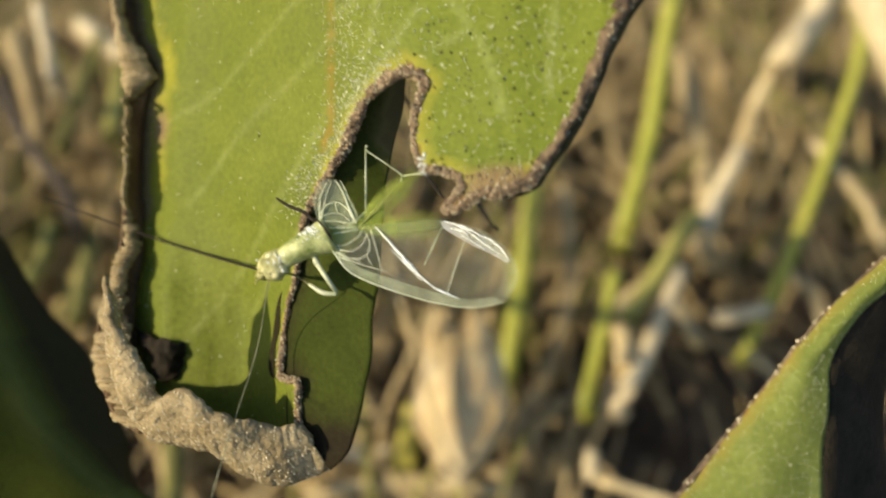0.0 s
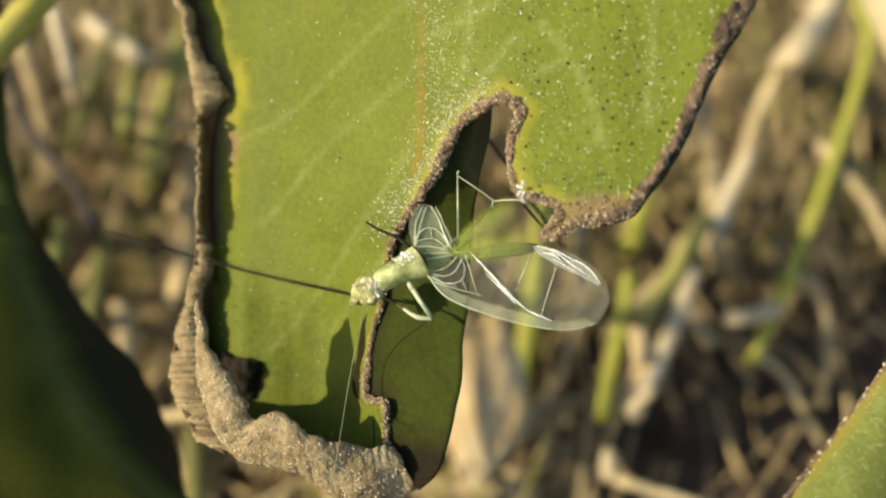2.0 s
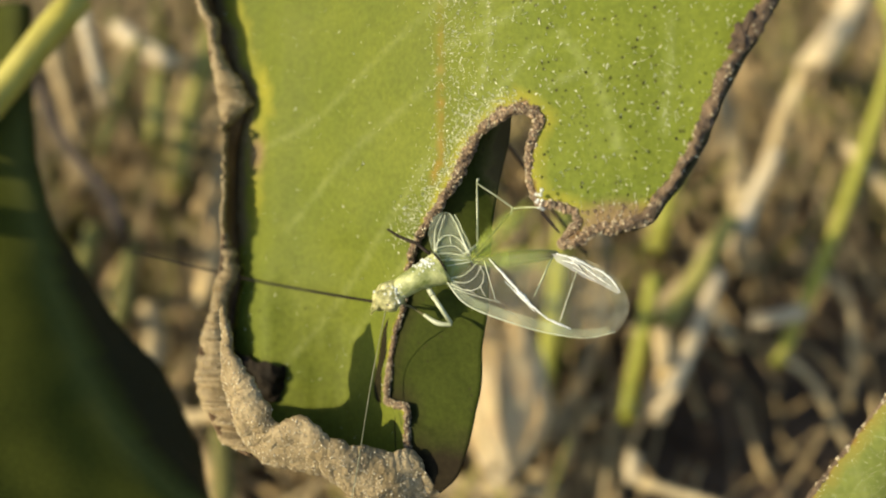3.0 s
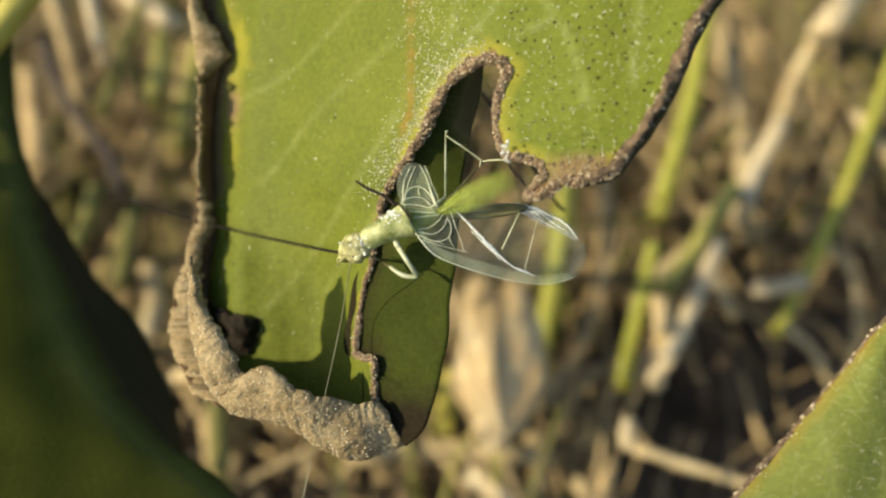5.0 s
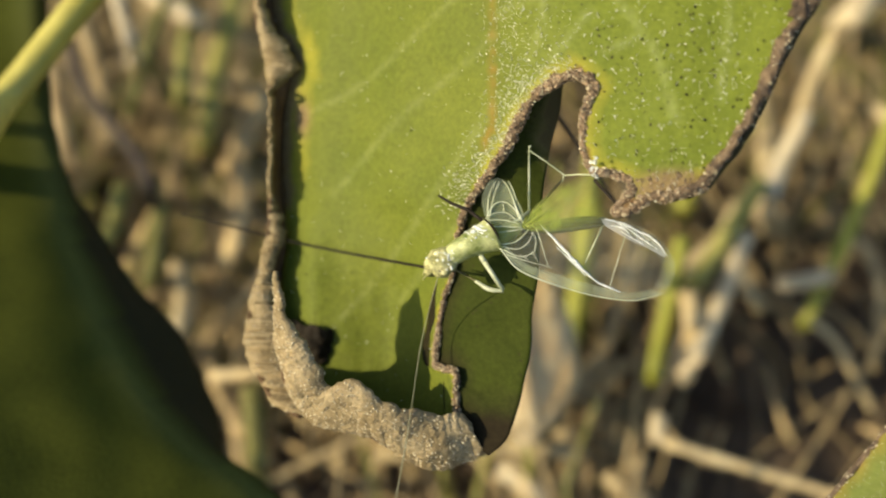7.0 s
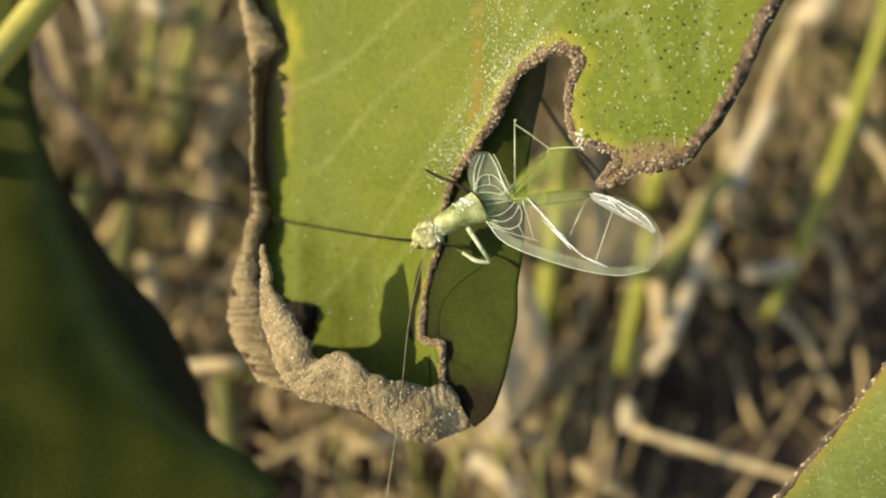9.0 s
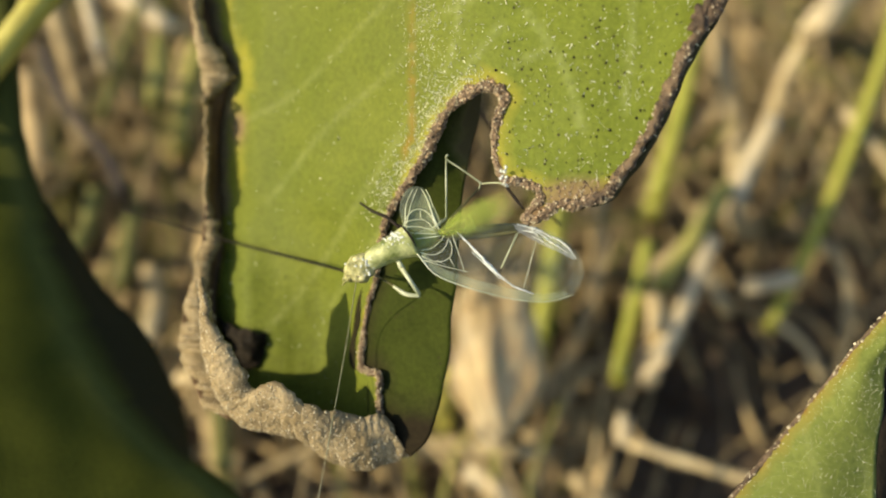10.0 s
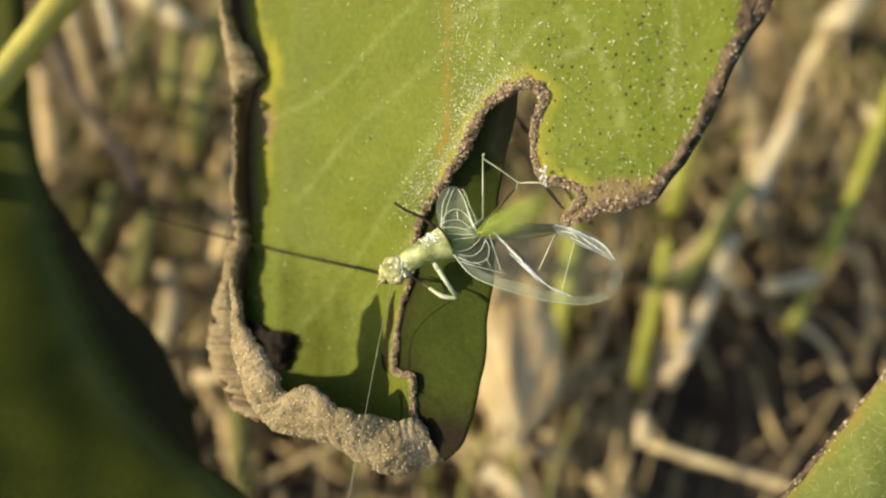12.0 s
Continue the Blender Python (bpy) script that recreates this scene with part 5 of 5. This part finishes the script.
    stem("straw", [(0.0370, 0.0715, 0.0309), (0.0417, 0.0776, 0.0339), (0.0499, 0.0838, 0.0370), (0.0531, 0.0900, 0.0403)], 0.0038, STRAW, "broken tan straw among stems", nodes=1)
    stem("straw", [(0.0367, 0.0569, 0.0277), (0.0404, 0.0625, 0.0303), (0.0439, 0.0676, 0.0324)], 0.0034, STRAW_PALE, "short bleached straw among stems", nodes=0)
    stem("straw", [(0.0305, 0.0631, 0.0231), (0.0248, 0.0577, 0.0212), (0.0225, 0.0546, 0.0200)], 0.0031, STRAW, "short tan straw piece among stems", nodes=0)
    stem("straw", [(0.0233, 0.0356, 0.0285), (0.0261, 0.0330, 0.0274), (0.0298, 0.0312, 0.0269)], 0.0033, STRAW, "short tan straw piece on the litter", nodes=0)
    stem("straw", [(0.0049, 0.0387, 0.0242), (0.0099, 0.0356, 0.0239), (0.0128, 0.0318, 0.0230)], 0.0044, STRAW_PALE, "bleached piece of straw on the litter", nodes=0)
    stem("straw", [(0.0165, 0.0475, 0.0233), (0.0184, 0.0419, 0.0209), (0.0157, 0.0362, 0.0187)], 0.0041, STRAW, "short tan straw piece on the litter", nodes=0)
    stem("straw", [(0.0655, 0.0988, 0.1078), (0.0689, 0.0929, 0.1027), (0.0731, 0.0874, 0.0978), (0.0796, 0.0765, 0.088), (0.0866, 0.065, 0.0776), (0.099, 0.0508, 0.0508)], 0.0090, STRAW_PALE, "broad bleached dry straw standing close by")


stalks()


def husk():
    """A dry tuft of papery bracts round a stub."""
    tuft = thing("seed_husk", pose(0.0100, 0.0408, 0.0342, -53, 2, 0), "papery tan dry seed husk on a bent straw", "husk")
    part("stem", tube("husk_stem", [(0, 0, 3), (0.5, 4, -8), (1, 14, -22), (1.5, 30, -30)], (0.8, 0.5, 0.5), STEM_OLIVE, step=2), tuft)
    part("core", blob("husk_core", (0, 1.5, 10), np.array([[0, 0, 1], [1, 0, 0], [0, 1, 0]]), (13, 6.6, 6.2), HUSK, 26, 30, 0.05, 0.3), tuft)
    for k, (turn, lean, long, wide) in enumerate(((0, 3, 25, 4.2), (65, 8, 22, 3.6), (130, 12, 19, 3.4), (200, 6, 24, 4.0), (265, 10, 21, 3.4), (320, 16, 17, 3.0), (20, 20, 15, 2.6))):
        v, f = [], []
        for i in range(13):
            u = i / 12
            w = 1.45 * wide * (0.5 + 0.6 * math.sin(math.pi * (0.1 + 0.75 * u)))
            for j in range(7):
                s = j / 3 - 1
                bulge = 5.6 * math.sin(math.pi * (0.12 + 0.8 * u)) - 1.4 * s * s
                p = Vector((w * s, bulge + math.radians(lean) * long * u, long * u * (1 + 0.12 * math.sin(5 * s + 3 * k)))) + (0.3 + 0.8 * u) * noise.noise_vector(Vector((s * 1.3 + k * 7, u * 4, k)))
                v.append(Matrix.Rotation(radians(turn), 3, "Z") @ p * MM)
        f = [(i * 7 + j, i * 7 + j + 1, (i + 1) * 7 + j + 1, (i + 1) * 7 + j) for i in range(12) for j in range(6)]
        solid(part("bract", mesh_of("bract", v, f, HUSK), tuft), 0.0002)


husk()


def litter(name, count, seed, mat, label, spread, rise, thick, upright, reach=(0.018, 0.085), apart=0, alone=None):
    """Countless fallen straws in one mesh; the thick ones on the near stretch are straws of their own (alone: name, material, label)."""
    rng = np.random.default_rng(seed)
    verts, faces = [], []
    for _ in range(count):
        x, y = rng.uniform(-spread, spread), rng.uniform(-0.03, 0.36)
        if 0.034 < x < 0.13 and y < 0.095 and (thick[1] > 0.001 or rng.random() < 0.5):
            continue
        if -0.075 < x < -0.015 and y < 0.045 and rng.random() < 0.7:
            continue
        turn = rng.normal(math.pi / 2, 0.6)
        tilt = rng.uniform(0.02, upright)
        long = rng.uniform(*reach)
        way = np.array([math.cos(turn) * math.cos(tilt), math.sin(turn) * math.cos(tilt), math.sin(tilt)])
        a = np.array([x, y, rng.uniform(-0.002, rise)])
        bow = rng.normal(0, 0.10, 3) * long
        path = [a + way * long * u + bow * math.sin(math.pi * u) for u in (0, 0.33, 0.67, 1)]
        if thick[1] > 0.001 and any(0.034 < q[0] < 0.13 and q[1] < 0.082 for q in path):
            continue
        top = max(q[2] for q in path)
        if top > 0.085 or (y < 0.02 and top > 0.05):
            continue
        r = rng.uniform(*thick)
        v, f = tube_data(np.array(path), (r, r * 0.95, r * 0.7), 5, 0, rng.uniform(0.5, 1))
        if apart and r > 0.55 * thick[0] + 0.45 * thick[1] and -0.09 < x < 0.11 and 0.02 < y < 0.2:
            apart -= 1
            ob = new(alone[0], mesh_of(alone[0], np.array(v) - path[0], f, alone[1]))
            ob.location = path[0]
            tagged(ob, alone[2], alone[0].replace("_", " "), "fallen straws")
            continue
        k = len(verts)
        verts += v
        faces += [tuple(i + k for i in q) for q in f]
    tagged(new(name, mesh_of(name, verts, faces, mat)), label, "straw", kind="stuff")


litter("straw_litter", 1500, 17, STRAW_LITTER, "tangled dry tan straw litter on the ground", 0.24, 0.014, (0.0004, 0.0012), 0.75, apart=150, alone=("straw", STRAW_FALLEN, "fallen dry tan straw among the litter"))
litter("fine_straw_litter", 1800, 12, STRAW_LITTER, "fine broken straw bits on the ground", 0.24, 0.017, (0.0002, 0.0007), 0.9)
litter("straw_chips", 1100, 29, STRAW_LITTER, "short broken pale straw pieces on the ground", 0.2, 0.020, (0.0004, 0.0009), 1.3, (0.006, 0.02))
litter("husk_bits", 1300, 41, STRAW_LITTER, "broken bits of dry husk and straw on the ground", 0.085, 0.022, (0.0006, 0.0019), 1.2, (0.004, 0.012))
litter("green_litter", 900, 13, STEM_OLIVE, "olive half-dry grass among the straw", 0.24, 0.014, (0.0004, 0.0011), 1.0, apart=70, alone=("grass_stem", OLIVE_FALLEN, "half-dry olive grass stem among the litter"))

# ---------------------------------------------------------------- what moves
OPENING = {0: 1, 0.5: 0.1, 1: 0.1, 1.5: 0.2, 2: 0.75, 2.5: 1, 3: 1, 5: 0, 5.5: 0, 6: 0.1, 6.5: 0.8, 7: 0.5, 9: 1, 9.5: 0.1, 10: 0.15, 10.5: 0.1, 11: 0, 11.5: 0.15, 12: 0.15}
SWEEPING = (6.5, 9.5, 10.5, 11, 11.5, 12)
FEELER_FAR = [(0, 17), (0.5, 14.7), (1, 11.3), (1.5, 11.6), (2, 13.6), (2.5, 12.9), (3, 10.5), (4.8, 12), (5.5, 12.8), (6, 14.2), (6.5, 12), (7.2, 10.8), (8.8, 11.6), (9, 11), (9.5, 13.3), (10.5, 12.9), (11, 12.2), (12, 11.6)]
FEELER_LOW = [(0, 13.6), (0.5, 10), (1, 8.4), (1.5, 8.4), (2.5, 10), (3.2, 9), (5.5, 10), (6.5, 9.4), (7.2, 9.5), (9, 7.9), (10.5, 9.5), (12, 10.2)]
SWAY = [(0, 1.9), (0.5, 2.5), (1, 2.2), (2, 1.4), (3.2, 1.1), (4.8, 0.6), (5.5, -0.6), (6.5, -0.9), (7.2, -1.6), (8.8, -1.1), (9.5, 0.2), (10.5, 0.4), (11, -1.0), (12, -1.2)]


def motions():
    rest = {ob: ob.matrix_basis.translation.copy() for ob in (wing_big, wing_small, field_up, field_low, feeler_far, feeler_low)}

    def turned(ob, rx=0, ry=0, rz=0):
        return pose(*rest[ob], rx, ry, rz)

    stroke, sweep = [], []
    for k in range(0, 361):
        near = round(k / 15) / 2
        gap = k - round(near * 30)
        if near in OPENING and gap == 0:
            s = OPENING[near]
        elif near in SWEEPING and abs(gap) == 1:
            s = OPENING[near] + 0.12 * gap
        elif near in OPENING and abs(gap) == 1:
            s = 0.7 * OPENING[near] + 0.15
        else:
            s = 0.5 + 0.5 * math.cos(math.pi * k) * (0.8 + 0.2 * math.sin(k * 0.7))
        stroke.append((k / 30, s))
        sweep.append((k / 30, OPENING[near] + 0.9 * gap if near in OPENING and abs(gap) <= 1 else s))
    walk(wing_big, [(t, turned(wing_big, -6 * (1 - s), 19 * (1 - s), 2.5 * (1 - s) - 2.5)) for t, s in stroke])
    walk(wing_small, [(t, turned(wing_small, 0, 8 * (1 - s), -3 * (1 - s))) for t, s in stroke])
    walk(field_up, [(t, turned(field_up, 0, 0, -17 * (1 - s))) for t, s in sweep])
    walk(field_low, [(t, turned(field_low, 0, 0, 24 * (1 - s))) for t, s in sweep])
    walk(swaying_leaf, [(t, TO_PLANT @ Matrix.Translation((a * MM, 0, 0))) for t, a in SWAY])
    walk(feeler_far, [(t, turned(feeler_far, 0, 0, 11 - a)) for t, a in FEELER_FAR])
    walk(feeler_low, [(t, turned(feeler_low, 0, 0, 9.6 - a)) for t, a in FEELER_LOW])


motions()
